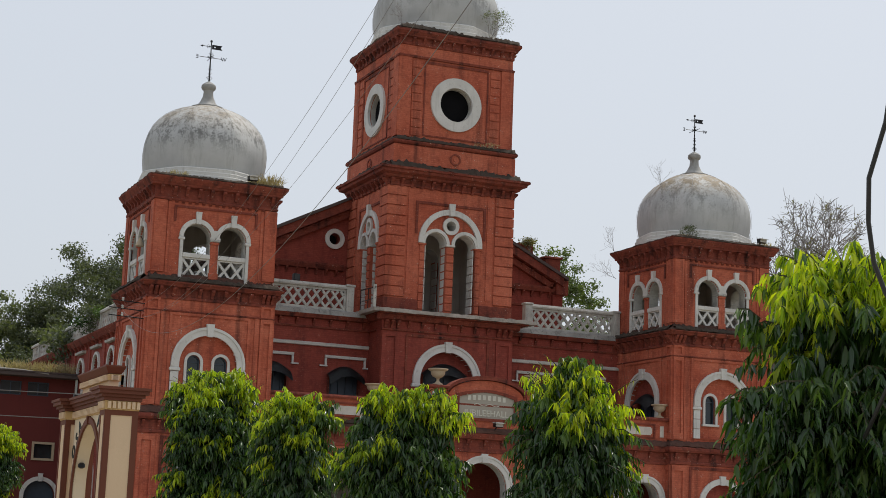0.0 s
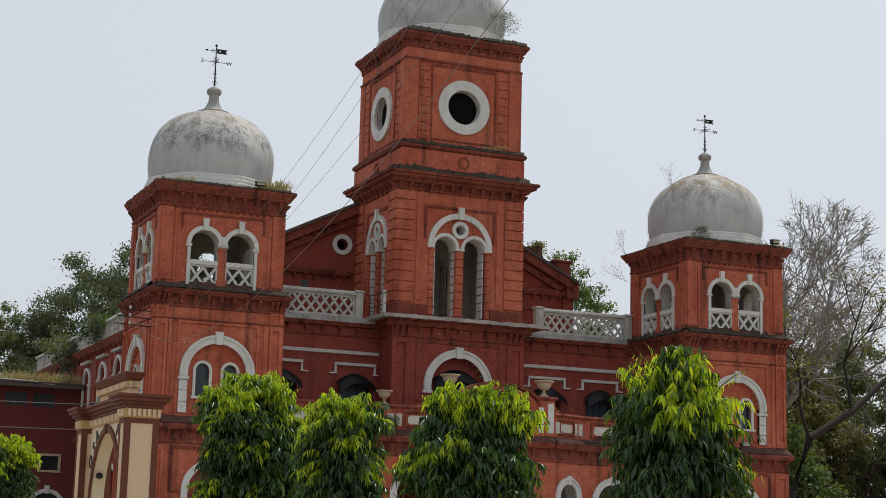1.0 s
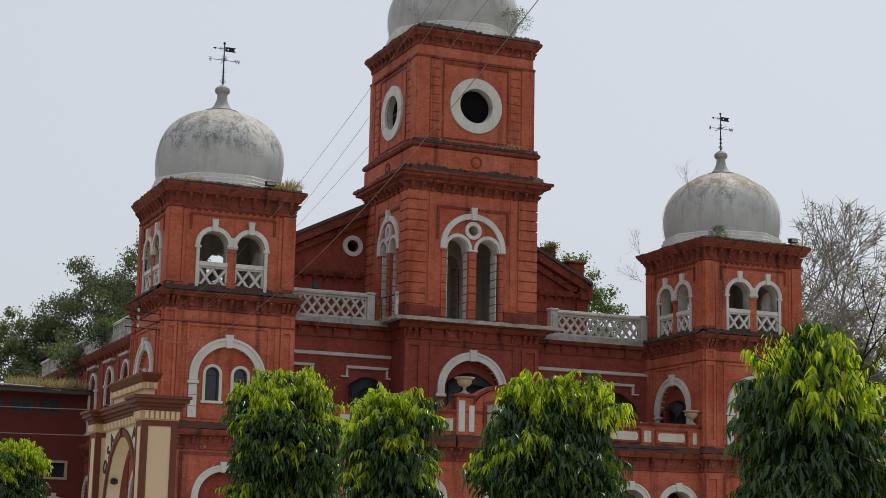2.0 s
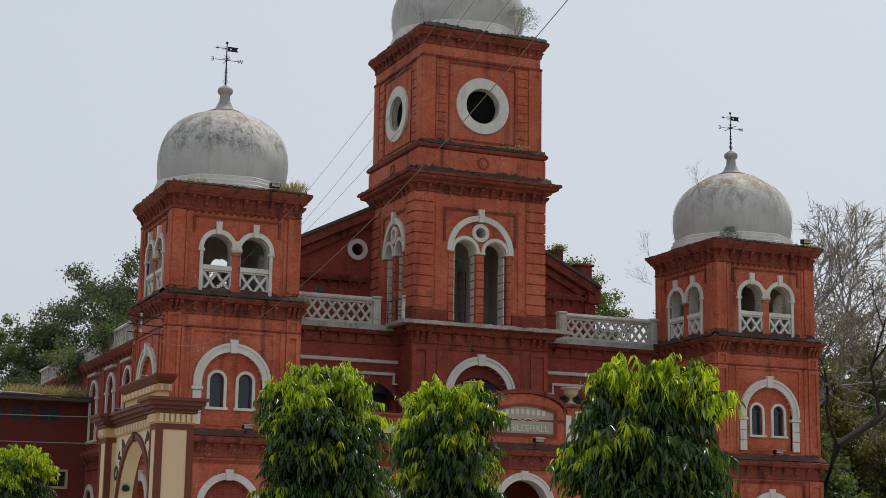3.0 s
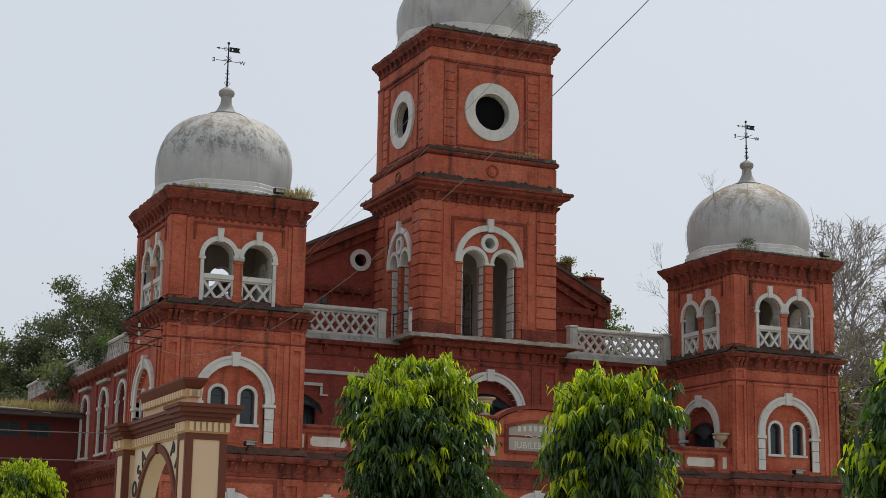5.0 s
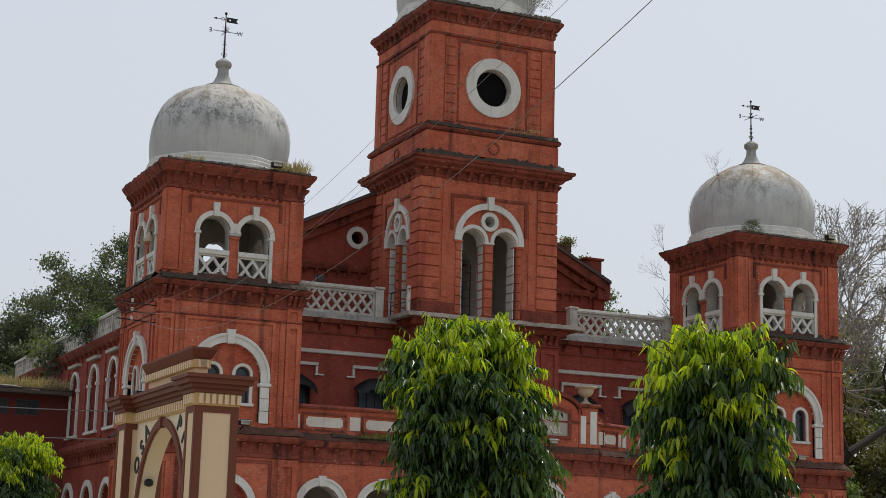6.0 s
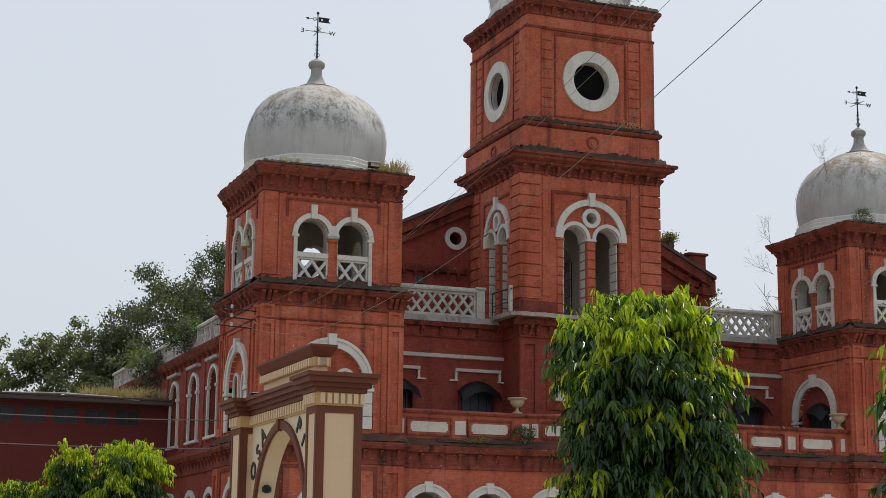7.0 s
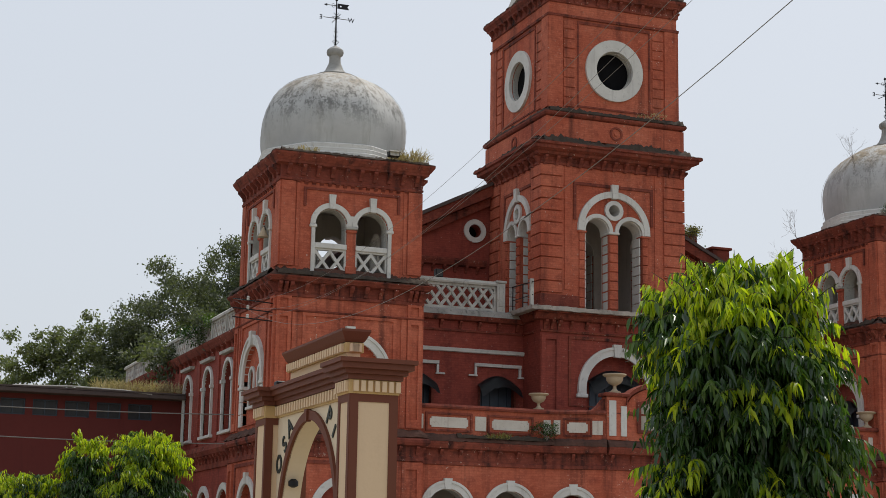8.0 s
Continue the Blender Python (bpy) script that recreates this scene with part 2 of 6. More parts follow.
def from_arrays(name, verts, faces, material, parent=None, label="", smooth=False):
    me = bpy.data.meshes.new(name)
    me.from_pydata(verts, [], faces)
    me.materials.append(material)
    if smooth:
        for p in me.polygons:
            p.use_smooth = True
    return part(name, me, material, parent, label)


def face_of(x, y, facing):
    """From (u to the right, v up, d outward) of a wall seen from outside to the world; (x, y) is u = 0."""
    u = {"south": (1, 0), "west": (0, -1), "east": (0, 1), "north": (-1, 0)}.get(facing) or (math.cos(facing), math.sin(facing))
    return Matrix(((u[0], 0, u[1], x), (u[1], 0, -u[0], y), (0, 1, 0, 0), (0, 0, 0, 1)))


def box(bm, u0, u1, v0, v1, d0, d1, m=None):
    vs = [bm.verts.new((u, v, d)) for d in (d0, d1) for v in (v0, v1) for u in (u0, u1)]
    for q in ((0, 1, 3, 2), (4, 6, 7, 5), (0, 4, 5, 1), (2, 3, 7, 6), (0, 2, 6, 4), (1, 5, 7, 3)):
        bm.faces.new([vs[i] for i in q])
    if m is not None:
        bmesh.ops.transform(bm, matrix=m, verts=vs)
    return vs


def block(u0, u1, v0, v1, d0, d1, m=None, bevel=0.0):
    bm = bmesh.new()
    box(bm, u0, u1, v0, v1, d0, d1)
    if bevel:
        bmesh.ops.bevel(bm, geom=bm.edges[:], offset=bevel, segments=1, affect="EDGES")
    if m is not None:
        bm.transform(m)
    return bm


def plate(outline, holes, d0, d1, m=None, bm=None):
    """A slab with that outline and those holes, between the depths d0 and d1."""
    bm = bm or bmesh.new()
    made, rims = [], []
    for d in (d0, d1):
        edges = []
        for loop in (outline, *holes):
            vs = [bm.verts.new((u, v, d)) for u, v in loop]
            made += vs
            rims.append(vs)
            edges += [bm.edges.new((vs[i], vs[(i + 1) % len(vs)])) for i in range(len(vs))]
        bmesh.ops.triangle_fill(bm, use_beauty=True, edges=edges)
    k = 1 + len(holes)
    for a, b in zip(rims[:k], rims[k:]):
        for i in range(len(a)):
            j = (i + 1) % len(a)
            bm.faces.new((a[i], a[j], b[j], b[i]))
    if m is not None:
        bmesh.ops.transform(bm, matrix=m, verts=made)
    return bm


def rect(u0, u1, v0, v1):
    return [(u0, v0), (u1, v0), (u1, v1), (u0, v1)]


def arch(c, half, bottom, spring, n=14, rise=None):
    """An arched outline from its bottom left corner round."""
    rise = half if rise is None else rise
    pts = [(c - half, bottom), (c + half, bottom)]
    return pts + [(c + half * math.cos(math.pi * i / n), spring + rise * math.sin(math.pi * i / n)) for i in range(n + 1)]


def arch_line(c, half, bottom, spring, n=16, rise=None):
    """The open line up one jamb, over the arch and down the other."""
    rise = half if rise is None else rise
    up = [(c - half, bottom)] if bottom < spring else []
    down = [(c + half, bottom)] if bottom < spring else []
    return up + [(c - half * math.cos(math.pi * i / n), spring + rise * math.sin(math.pi * i / n)) for i in range(n + 1)] + down


def arch_band(c, half, width, bottom, spring, d0, d1, m=None, n=16, rise=None, bm=None):
    """A raised band round an arch, of that width outside the opening's half width."""
    inner = arch_line(c, half, bottom, spring, n, rise)
    outer = arch_line(c, half + width, bottom, spring, n, None if rise is None else rise + width)
    return plate(inner + outer[::-1], [], d0, d1, m, bm)


def keystone(c, v0, v1, w0, w1, d0, d1, m=None):
    return plate([(c - w0, v0), (c + w0, v0), (c + w1, v1), (c - w1, v1)], [], d0, d1, m)


def circle(c, v, r, n=28):
    return [(c + r * math.cos(2 * math.pi * i / n), v + r * math.sin(2 * math.pi * i / n)) for i in range(n)]


def course(profile, hx, hy, cx, cy, bm=None):
    """A moulding round a rectangular block: the profile's (reach, z) swept with mitred corners."""
    bm = bm or bmesh.new()
    rings = []
    for r, z in profile:
        rings.append([bm.verts.new((cx + sx * (hx + r), cy + sy * (hy + r), z)) for sx, sy in ((-1, -1), (1, -1), (1, 1), (-1, 1))])
    for a, b in zip(rings, rings[1:]):
        for i in range(4):
            bm.faces.new((a[i], a[(i + 1) % 4], b[(i + 1) % 4], b[i]))
    bm.faces.new(rings[0][::-1])
    bm.faces.new(rings[-1])
    return bm


def strip(profile, u0, u1, m=None, bm=None):
    """A straight moulding: the profile's (d, v) drawn out from u0 to u1."""
    bm = bm or bmesh.new()
    last = len(profile) - 1
    profile = [((-0.03 if i in (0, last) else 0.015) if d == 0 else d, v) for i, (d, v) in enumerate(profile)]
    a = [bm.verts.new((u0, v, d)) for d, v in profile]
    b = [bm.verts.new((u1, v, d)) for d, v in profile]
    k = len(profile)
    for i in range(k):
        bm.faces.new((a[i], a[(i + 1) % k], b[(i + 1) % k], b[i]))
    bm.faces.new(a)
    bm.faces.new(b[::-1])
    if m is not None:
        bmesh.ops.transform(bm, matrix=m, verts=a + b)
    return bm


def lathe(profile, n=40, bm=None, wobble=0.0):
    bm = bm or bmesh.new()
    rings = []
    for r, z in profile:
        rings.append([bm.verts.new((r * math.cos(2 * math.pi * (i + 0.5) / n), r * math.sin(2 * math.pi * (i + 0.5) / n), z)) for i in range(n)])
    for a, b in zip(rings, rings[1:]):
        for i in range(n):
            bm.faces.new((a[i], a[(i + 1) % n], b[(i + 1) % n], b[i]))
    bm.faces.new(rings[0][::-1])
    bm.faces.new(rings[-1])
    return bm


def tube(points, radii, sides=6, bm=None):
    """A round bar through the points."""
    bm = bm or bmesh.new()
    points = [Vector(p) for p in points]
    if not hasattr(radii, "__len__"):
        radii = [radii] * len(points)
    rings = []
    for i, p in enumerate(points):
        way = (points[min(i + 1, len(points) - 1)] - points[max(i - 1, 0)]).normalized()
        side = way.cross(Vector((0.31, 0.17, 0.93) if abs(way.z) < 0.9 else (1, 0.2, 0))).normalized()
        up = side.cross(way)
        rings.append([bm.verts.new(p + radii[i] * (side * math.cos(2 * math.pi * k / sides) + up * math.sin(2 * math.pi * k / sides))) for k in range(sides)])
    for a, b in zip(rings, rings[1:]):
        for k in range(sides):
            bm.faces.new((a[k], a[(k + 1) % sides], b[(k + 1) % sides], b[k]))
    bm.faces.new(rings[0][::-1])
    bm.faces.new(rings[-1])
    return bm


def lattice(u0, u1, v0, v1, count, width, d0, d1, rim, m=None):
    """A pierced panel: crossed diagonal bars within a rim."""
    bm = bmesh.new()
    box(bm, u0, u1, v0, v0 + rim, d0, d1)
    box(bm, u0, u1, v1 - rim, v1, d0, d1)
    box(bm, u0, u0 + rim, v0 + rim, v1 - rim, d0, d1)
    box(bm, u1 - rim, u1, v0 + rim, v1 - rim, d0, d1)
    a0, a1, b0, b1 = u0 + rim, u1 - rim, v0 + rim, v1 - rim
    pitch = (a1 - a0) / count
    rise = pitch * 1.3
    slope = rise / pitch
    reach = (b1 - b0) / slope
    k = -int(reach / pitch) - 1
    for sign, lift in ((1, 0.0), (-1, 0.006)):
        for i in range(k, count + 1):
            s = a0 + i * pitch
            lo, hi = max(s, a0), min(s + reach, a1)
            if hi - lo < 0.02:
                continue
            p, q = (lo, b0 + (lo - s) * slope), (hi, b0 + (hi - s) * slope)
            if sign < 0:
                p, q = (a0 + a1 - p[0], p[1]), (a0 + a1 - q[0], q[1])
            dx, dy = q[0] - p[0], q[1] - p[1]
            ln = math.hypot(dx, dy)
            nx, ny = -dy / ln * width / 2, dx / ln * width / 2
            plate([(p[0] + nx, p[1] + ny), (p[0] - nx, p[1] - ny), (q[0] - nx, q[1] - ny), (q[0] + nx, q[1] + ny)], [], d0 + 0.01 + lift, d1 - 0.012 + lift, None, bm)
    if m is not None:
        bm.transform(m)
    return bm


def corbel_mesh(name, width, height, reach, material):
    """A scrolled bracket that hangs under a cornice: u across, v down from 0, d outward from 0."""
    side = [(0, 0), (reach, 0), (reach, -0.22 * height), (reach * 0.7, -0.45 * height), (reach * 0.35, -0.7 * height), (reach * 0.3, -height), (0, -height)]
    bm = strip(side, -width / 2, width / 2)
    bmesh.ops.recalc_face_normals(bm, faces=bm.faces)
    me = bpy.data.meshes.new(name)
    bm.to_mesh(me)
    bm.free()
    me.materials.append(material)
    return me


def corbels(mesh, parent, places, z, m):
    for u in places:
        part("bracket", mesh, None, parent, "", False, m @ Matrix.Translation((u, z, 0)))


def worn(bm, amount, cuts=30, seed=0.0):
    """Roughens a moulding's edges: broken, uneven, mossy."""
    bmesh.ops.subdivide_edges(bm, edges=[e for e in bm.edges if e.calc_length() > 1.0], cuts=cuts, use_grid_fill=True)
    for v in bm.verts:
        n = noise.noise_vector(v.co * 4.3 + Vector((seed, 0, 0))) + 0.6 * noise.noise_vector(v.co * 11.0)
        v.co += Vector((n.x, n.y, n.z * 1.3)) * amount
    return bm


def evenly(a, b, n):
    return [a + (b - a) * i / (n - 1) for i in range(n)]


def thing(name, label, category, place=(0, 0, 0), group="", kind=""):
    ob = new(name)
    ob.location = place
    return tagged(ob, label, category, group, kind)


# ---- ground ----
ground_bm = bmesh.new()
bmesh.ops.create_grid(ground_bm, x_segments=60, y_segments=60, size=1500)
for v in ground_bm.verts:
    far = math.hypot(v.co.x, v.co.y)
    if far > 150:
        v.co.z = -0.3 * noise.noise(v.co * 0.004)
tagged(part("ground", ground_bm, GROUND), "dusty earth with thin patchy grass round the hall", "ground", "", "structure")
tagged(part("pavement", block(-24.0, 16, -7.0, -1.6, 0.0, 0.03, Matrix.Identity(4) @ Matrix(((1, 0, 0, 0), (0, 1, 0, 0), (0, 0, 1, 0), (0, 0, 0, 1)))), PAVING),
       "grey paved forecourt before the arcade", "pavement", "", "structure")
path_bm = block(-27.2, -22.4, -75, -7.1, 0.0, 0.03)
tagged(part("path", path_bm, PAVING), "straight grey paved path beside the tree row", "path", "", "structure")

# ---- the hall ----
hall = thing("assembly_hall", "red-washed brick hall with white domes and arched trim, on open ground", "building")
CORBEL = corbel_mesh("bracket", 0.11, 0.30, 0.22, RED_TRIM)
CORBEL_SMALL = corbel_mesh("bracket_small", 0.09, 0.24, 0.16, RED_TRIM)
DENTIL = corbel_mesh("dentil", 0.11, 0.085, 0.08, RED_TRIM)
T = 0.45            # wall thickness


def side_frames(cx, cy, hx, hy):
    return {"south": (face_of(cx, cy - hy, "south"), hx), "west": (face_of(cx - hx, cy, "west"), hy),
            "east": (face_of(cx + hx, cy, "east"), hy), "north": (face_of(cx, cy + hy, "north"), hx)}


def quoins(parent, m, u0, u1, v0, v1, step, depth, name="quoin"):
    """Long blocks with sunk joints up a corner or a strip, each a piece of its own."""
    n = max(1, round((v1 - v0) / step))
    h = (v1 - v0) / n
    for i in range(n):
        part(name, block(u0, u1, v0 + i * h + 0.02, v0 + (i + 1) * h - 0.02, -0.02, depth, m, 0.012), RED, parent)


def arched_window(m, c, half, sill, spring, band, parent, pane_d=-0.14, bars=0):
    """A small arched window: limewashed surround and sill, sunk dark glazing with a frame."""
    win = part("window", arch_band(c, half, band, sill, spring, -0.02, 0.06, m, 14), WHITE, parent, "narrow arched window with a limewashed surround")
    part("sill", block(c - half - band - 0.05, c + half + band + 0.05, sill - 0.09, sill - 0.002, -0.02, 0.11, m, 0.01), WHITE, win)
    part("pane", plate(arch(c, half + 0.02, sill - 0.02, spring, 14), [], pane_d - 0.03, pane_d, m), GLASS, win, "dark window pane")
    part("frame", arch_band(c, half - 0.045, 0.05, sill, spring, pane_d + 0.002, pane_d + 0.05, m, 14), BLUE_WOOD, win)
    for i in range(bars):
        u = c - half + 2 * half * (i + 1) / (bars + 1)
        part("mullion", block(u - 0.018, u + 0.018, sill, spring + half * 0.9, pane_d + 0.003, pane_d + 0.04, m), BLUE_WOOD, win)
    part("transom", block(c - half + 0.05, c + half - 0.05, spring - 0.03, spring + 0.01, pane_d + 0.003, pane_d + 0.042, m), BLUE_WOOD, win)
    return win


DOME_PROFILE = [(2.29, 0.40), (2.33, 0.58), (2.38, 0.9), (2.39, 1.22), (2.36, 1.5), (2.28, 1.78), (2.13, 2.07), (1.92, 2.33), (1.66, 2.56), (1.34, 2.76), (0.98, 2.92), (0.62, 3.03), (0.56, 3.045)]
FINIAL_PROFILE = [(0.60, 3.02), (0.62, 3.06), (0.44, 3.10), (0.30, 3.25), (0.20, 3.46), (0.18, 3.62), (0.185, 3.70), (0.25, 3.75), (0.275, 3.82), (0.26, 3.90), (0.18, 3.97), (0.07, 4.03), (0.04, 4.06)]


def panelled(bm):
    """Draws a round shell in between eight ridges, so that it reads as eight gently bowed panels."""
    for v in bm.verts:
        a = (math.atan2(v.co.y, v.co.x) - 0.2) % (math.pi / 4) - math.pi / 8
        k = 0.25 + 0.75 * math.cos(math.pi / 8) / math.cos(a)
        v.co.x, v.co.y = v.co.x * k, v.co.y * k
    return bm


def dome(cx, cy, z, s, parent, vane=True, skin=DOME):
    """A squat bulbous dome on an eight-sided drum, with a turned finial and an iron wind vane."""
    at = Matrix.Translation((cx, cy, z)) @ Matrix.Diagonal((s, s, s * 1.035, 1))
    d = part("dome", panelled(lathe(DOME_PROFILE, 64)), skin, parent, "whitewashed bulbous dome streaked with black mould", True, at)
    drum = [(2.52, 0.0), (2.52, 0.1), (2.46, 0.13), (2.46, 0.24), (2.40, 0.27), (2.40, 0.38), (2.34, 0.42), (2.26, 0.43)]
    part("drum", panelled(lathe(drum, 64)), WHITE, d)
    for i in range(8):
        a = 2 * math.pi * i / 8 + 0.2
        pts = [(r * 1.002 * math.cos(a), r * 1.002 * math.sin(a), zz) for r, zz in DOME_PROFILE]
        part("rib", tube(pts, 0.006, 4), skin, d)
    part("finial", lathe(FINIAL_PROFILE, 24), FINIAL, d, "turned grey stone finial", True)
    if vane:
        wind_vane(cx, cy, z + 4.17 * s, parent)


def wind_vane(cx, cy, z, parent):
    at = Matrix.Translation((cx, cy, z))
    v = part("wind_vane", tube([(0, 0, -0.15), (0, 0, 1.52)], [0.03, 0.018], 6), IRON, parent, "black wrought-iron wind vane with scrolls", False, at)
    part("knob", lathe([(0.01, 1.5), (0.045, 1.53), (0.045, 1.58), (0.01, 1.61)], 10), IRON, v)
    part("arm", tube([(-0.42, 0, 0.93), (0.42, 0, 0.93)], 0.012, 5), IRON, v)
    part("arm", tube([(0, -0.42, 0.93), (0, 0.42, 0.93)], 0.012, 5), IRON, v)
    part("arrow", tube([(-0.34, 0, 1.35), (0.0, 0, 1.35)], 0.012, 5), IRON, v)
    part("arrow_head", plate([(-0.42, 1.35), (-0.31, 1.31), (-0.31, 1.39)], [], -0.01, 0.01, face_of(0, 0, "south")), IRON, v)
    part("pennant", plate([(0.03, 1.43), (0.03, 1.26), (0.42, 1.26), (0.36, 1.345), (0.42, 1.43)], [circle(0.14, 1.345, 0.03, 8)], -0.006, 0.006, face_of(0, 0, "south")), IRON, v)
    ring = [(-0.1 + 0.06 * math.cos(2 * math.pi * i / 12), 0, 1.35 + 0.06 * math.sin(2 * math.pi * i / 12)) for i in range(12)]
    part("ring", tube(ring + ring[:1], 0.008, 4), IRON, v)
    for a in (0, 90, 180, 270):
        ca, sa = math.cos(radians(a)), math.sin(radians(a))
        for r, zz, h in ((0.11, 0.18, 0.3), (0.07, 0.5, 0.16), (0.13, 0.98, 0.2)):
            pts = [(ca * r * math.sin(k * 0.55), sa * r * math.sin(k * 0.55), zz + h * (k / 7 - 0.5) + 0.04 * math.sin(k)) for k in range(8)]
            part("scroll", tube(pts, 0.009, 4), IRON, v)
    for letter, x in (("E", -0.5), ("W", 0.5)):
        cu = bpy.data.curves.new("letter", "FONT")
        cu.body, cu.size, cu.extrude, cu.align_x = letter, 0.2, 0.012, "CENTER"
        cu.materials.append(IRON)
        me = mesh_of_text(cu, "letter")
        part("letter", me, IRON, v, "", False, Matrix.Translation((x, 0, 0.86)) @ pose(0, 0, 0, 90, 0, 180))


def mesh_of_text(cu, name):
    """Turns lettering into a plain mesh."""
    tmp = new("tmp_" + name, cu)
    me = bpy.data.meshes.new_from_object(tmp.evaluated_get(bpy.context.evaluated_depsgraph_get()))
    me.name = name
    bpy.data.objects.remove(tmp)
    bpy.data.curves.remove(cu)
    return me


def belvedere_face(m, half, z0, z1, parent, inset):
    """One face of an open corner pavilion: twin arches over a lattice rail."""
    c1, r, sp = 0.635, 0.495, 11.62
    holes = [arch(-c1, r, z0 + 0.12, sp), arch(c1, r, z0 + 0.12, sp)]
    part("wall", plate(rect(-half + inset, half - inset, z0, z1), holes, -T, 0, m), RED, parent)
    part("inner_wall", plate(rect(-half + T + 0.04, half - T - 0.04, z0 + 0.1, z1 - 0.08), [arch(-c1, r - 0.005, z0 + 0.13, sp), arch(c1, r - 0.005, z0 + 0.13, sp)], -T - 0.04, -T - 0.003, m), GREY_PLASTER, parent)
    for s in (-1, 1):
        surround = part("arch_surround", arch_band(s * c1, r, 0.15, sp - 0.02, sp, -0.05, 0.07, m, 18), WHITE, parent, "white limewashed arch surround")
        part("keystone", keystone(s * c1, sp + r - 0.03, sp + r + 0.4, 0.075, 0.105, 0.0, 0.12, m), WHITE, surround)
        part("jamb", block(s * (c1 + r) - (0.11 if s < 0 else 0), s * (c1 + r) + (0 if s < 0 else 0.11), z0 + 0.1, sp - 0.12, -0.05, 0.055, m), WHITE, surround)
        part("capital", block(s * (c1 + r + 0.06) - 0.11, s * (c1 + r + 0.06) + 0.11, sp - 0.12, sp - 0.022, -0.08, 0.085, m, 0.02), WHITE, surround)
        part("reveal", arch_band(s * c1, r - 0.03, 0.032, z0 + 0.13, sp, -T - 0.01, -0.055, m, 18), WHITE_WORN, surround)
        rail = part("rail", block(s * c1 - r, s * c1 + r, z0 + 0.84, z0 + 1.0, -0.3, 0.03, m, 0.015), WHITE, parent, "white lattice rail")
        part("lattice", lattice(s * c1 - r, s * c1 + r, z0 + 0.13, z0 + 0.84, 2, 0.085, -0.16, -0.02, 0.05, m), WHITE, rail)
    part("capital", block(-0.185, 0.185, sp - 0.1, sp - 0.022, -T - 0.02, 0.085, m, 0.025), WHITE_WORN, parent)
    part("capital", block(-0.165, 0.165, sp - 0.2, sp - 0.102, -T - 0.02, 0.06, m, 0.03), RED, parent)
    part("column_base", block(-0.17, 0.17, z0 + 0.13, z0 + 0.36, -0.2, 0.05, m, 0.02), RED, parent)
    part("arch_spandrel", plate([(-0.2, sp - 0.02), (0.2, sp - 0.02), (0.05, sp + 0.3), (-0.05, sp + 0.3)], [], 0.0, 0.066, m), WHITE, parent)
    for s in (-1, 1):
        a, b = sorted((s * (half - 0.42), s * half))
        part("pilaster", block(a, b, z0 + 0.25, z1 - 0.02, -0.01, 0.045, m), RED, parent)
        a, b = sorted((s * (half - 0.56), s * (half - 0.46)))
        part("pilaster", block(a, b, z0 + 0.25, z1 - 0.02, -0.01, 0.03, m), RED, parent)
    part("label_mould", plate([(-1.5, z1 - 0.16), (1.5, z1 - 0.16), (1.5, sp + 0.5), (1.42, sp + 0.5), (1.42, z1 - 0.23), (-1.42, z1 - 0.23), (-1.42, sp + 0.5), (-1.5, sp + 0.5)], [], -0.01, 0.04, m), RED_TRIM, parent)
    for u in evenly(-half + 0.5, half - 0.5, 15):
        part("dentil", DENTIL, None, parent, "", False, m @ Matrix.Translation((u, z1, 0)))


def sheet_awning(c, half, v, rise, drop, reach, d, m):
    """A curved sheet awning that leans out from the wall, ragged along its lower edge."""
    bm = bmesh.new()
    n, rows_ = 14, []
    for j in range(6):
        f = j / 5
        rag = [0.05 * noise.noise(Vector((i * 0.9, c, 3.0))) if j == 5 else 0 for i in range(n + 1)]
        rows_.append([bm.verts.new((c - half + 2 * half * i / n, v + rise * math.sin(math.pi * i / n) - drop * f * f + rag[i], d + reach * f)) for i in range(n + 1)])
    for a, b in zip(rows_, rows_[1:]):
        for i in range(n):
            bm.faces.new((a[i], a[i + 1], b[i + 1], b[i]))
    bmesh.ops.solidify(bm, geom=bm.faces[:], thickness=0.015)
    bm.transform(m)
    return bm


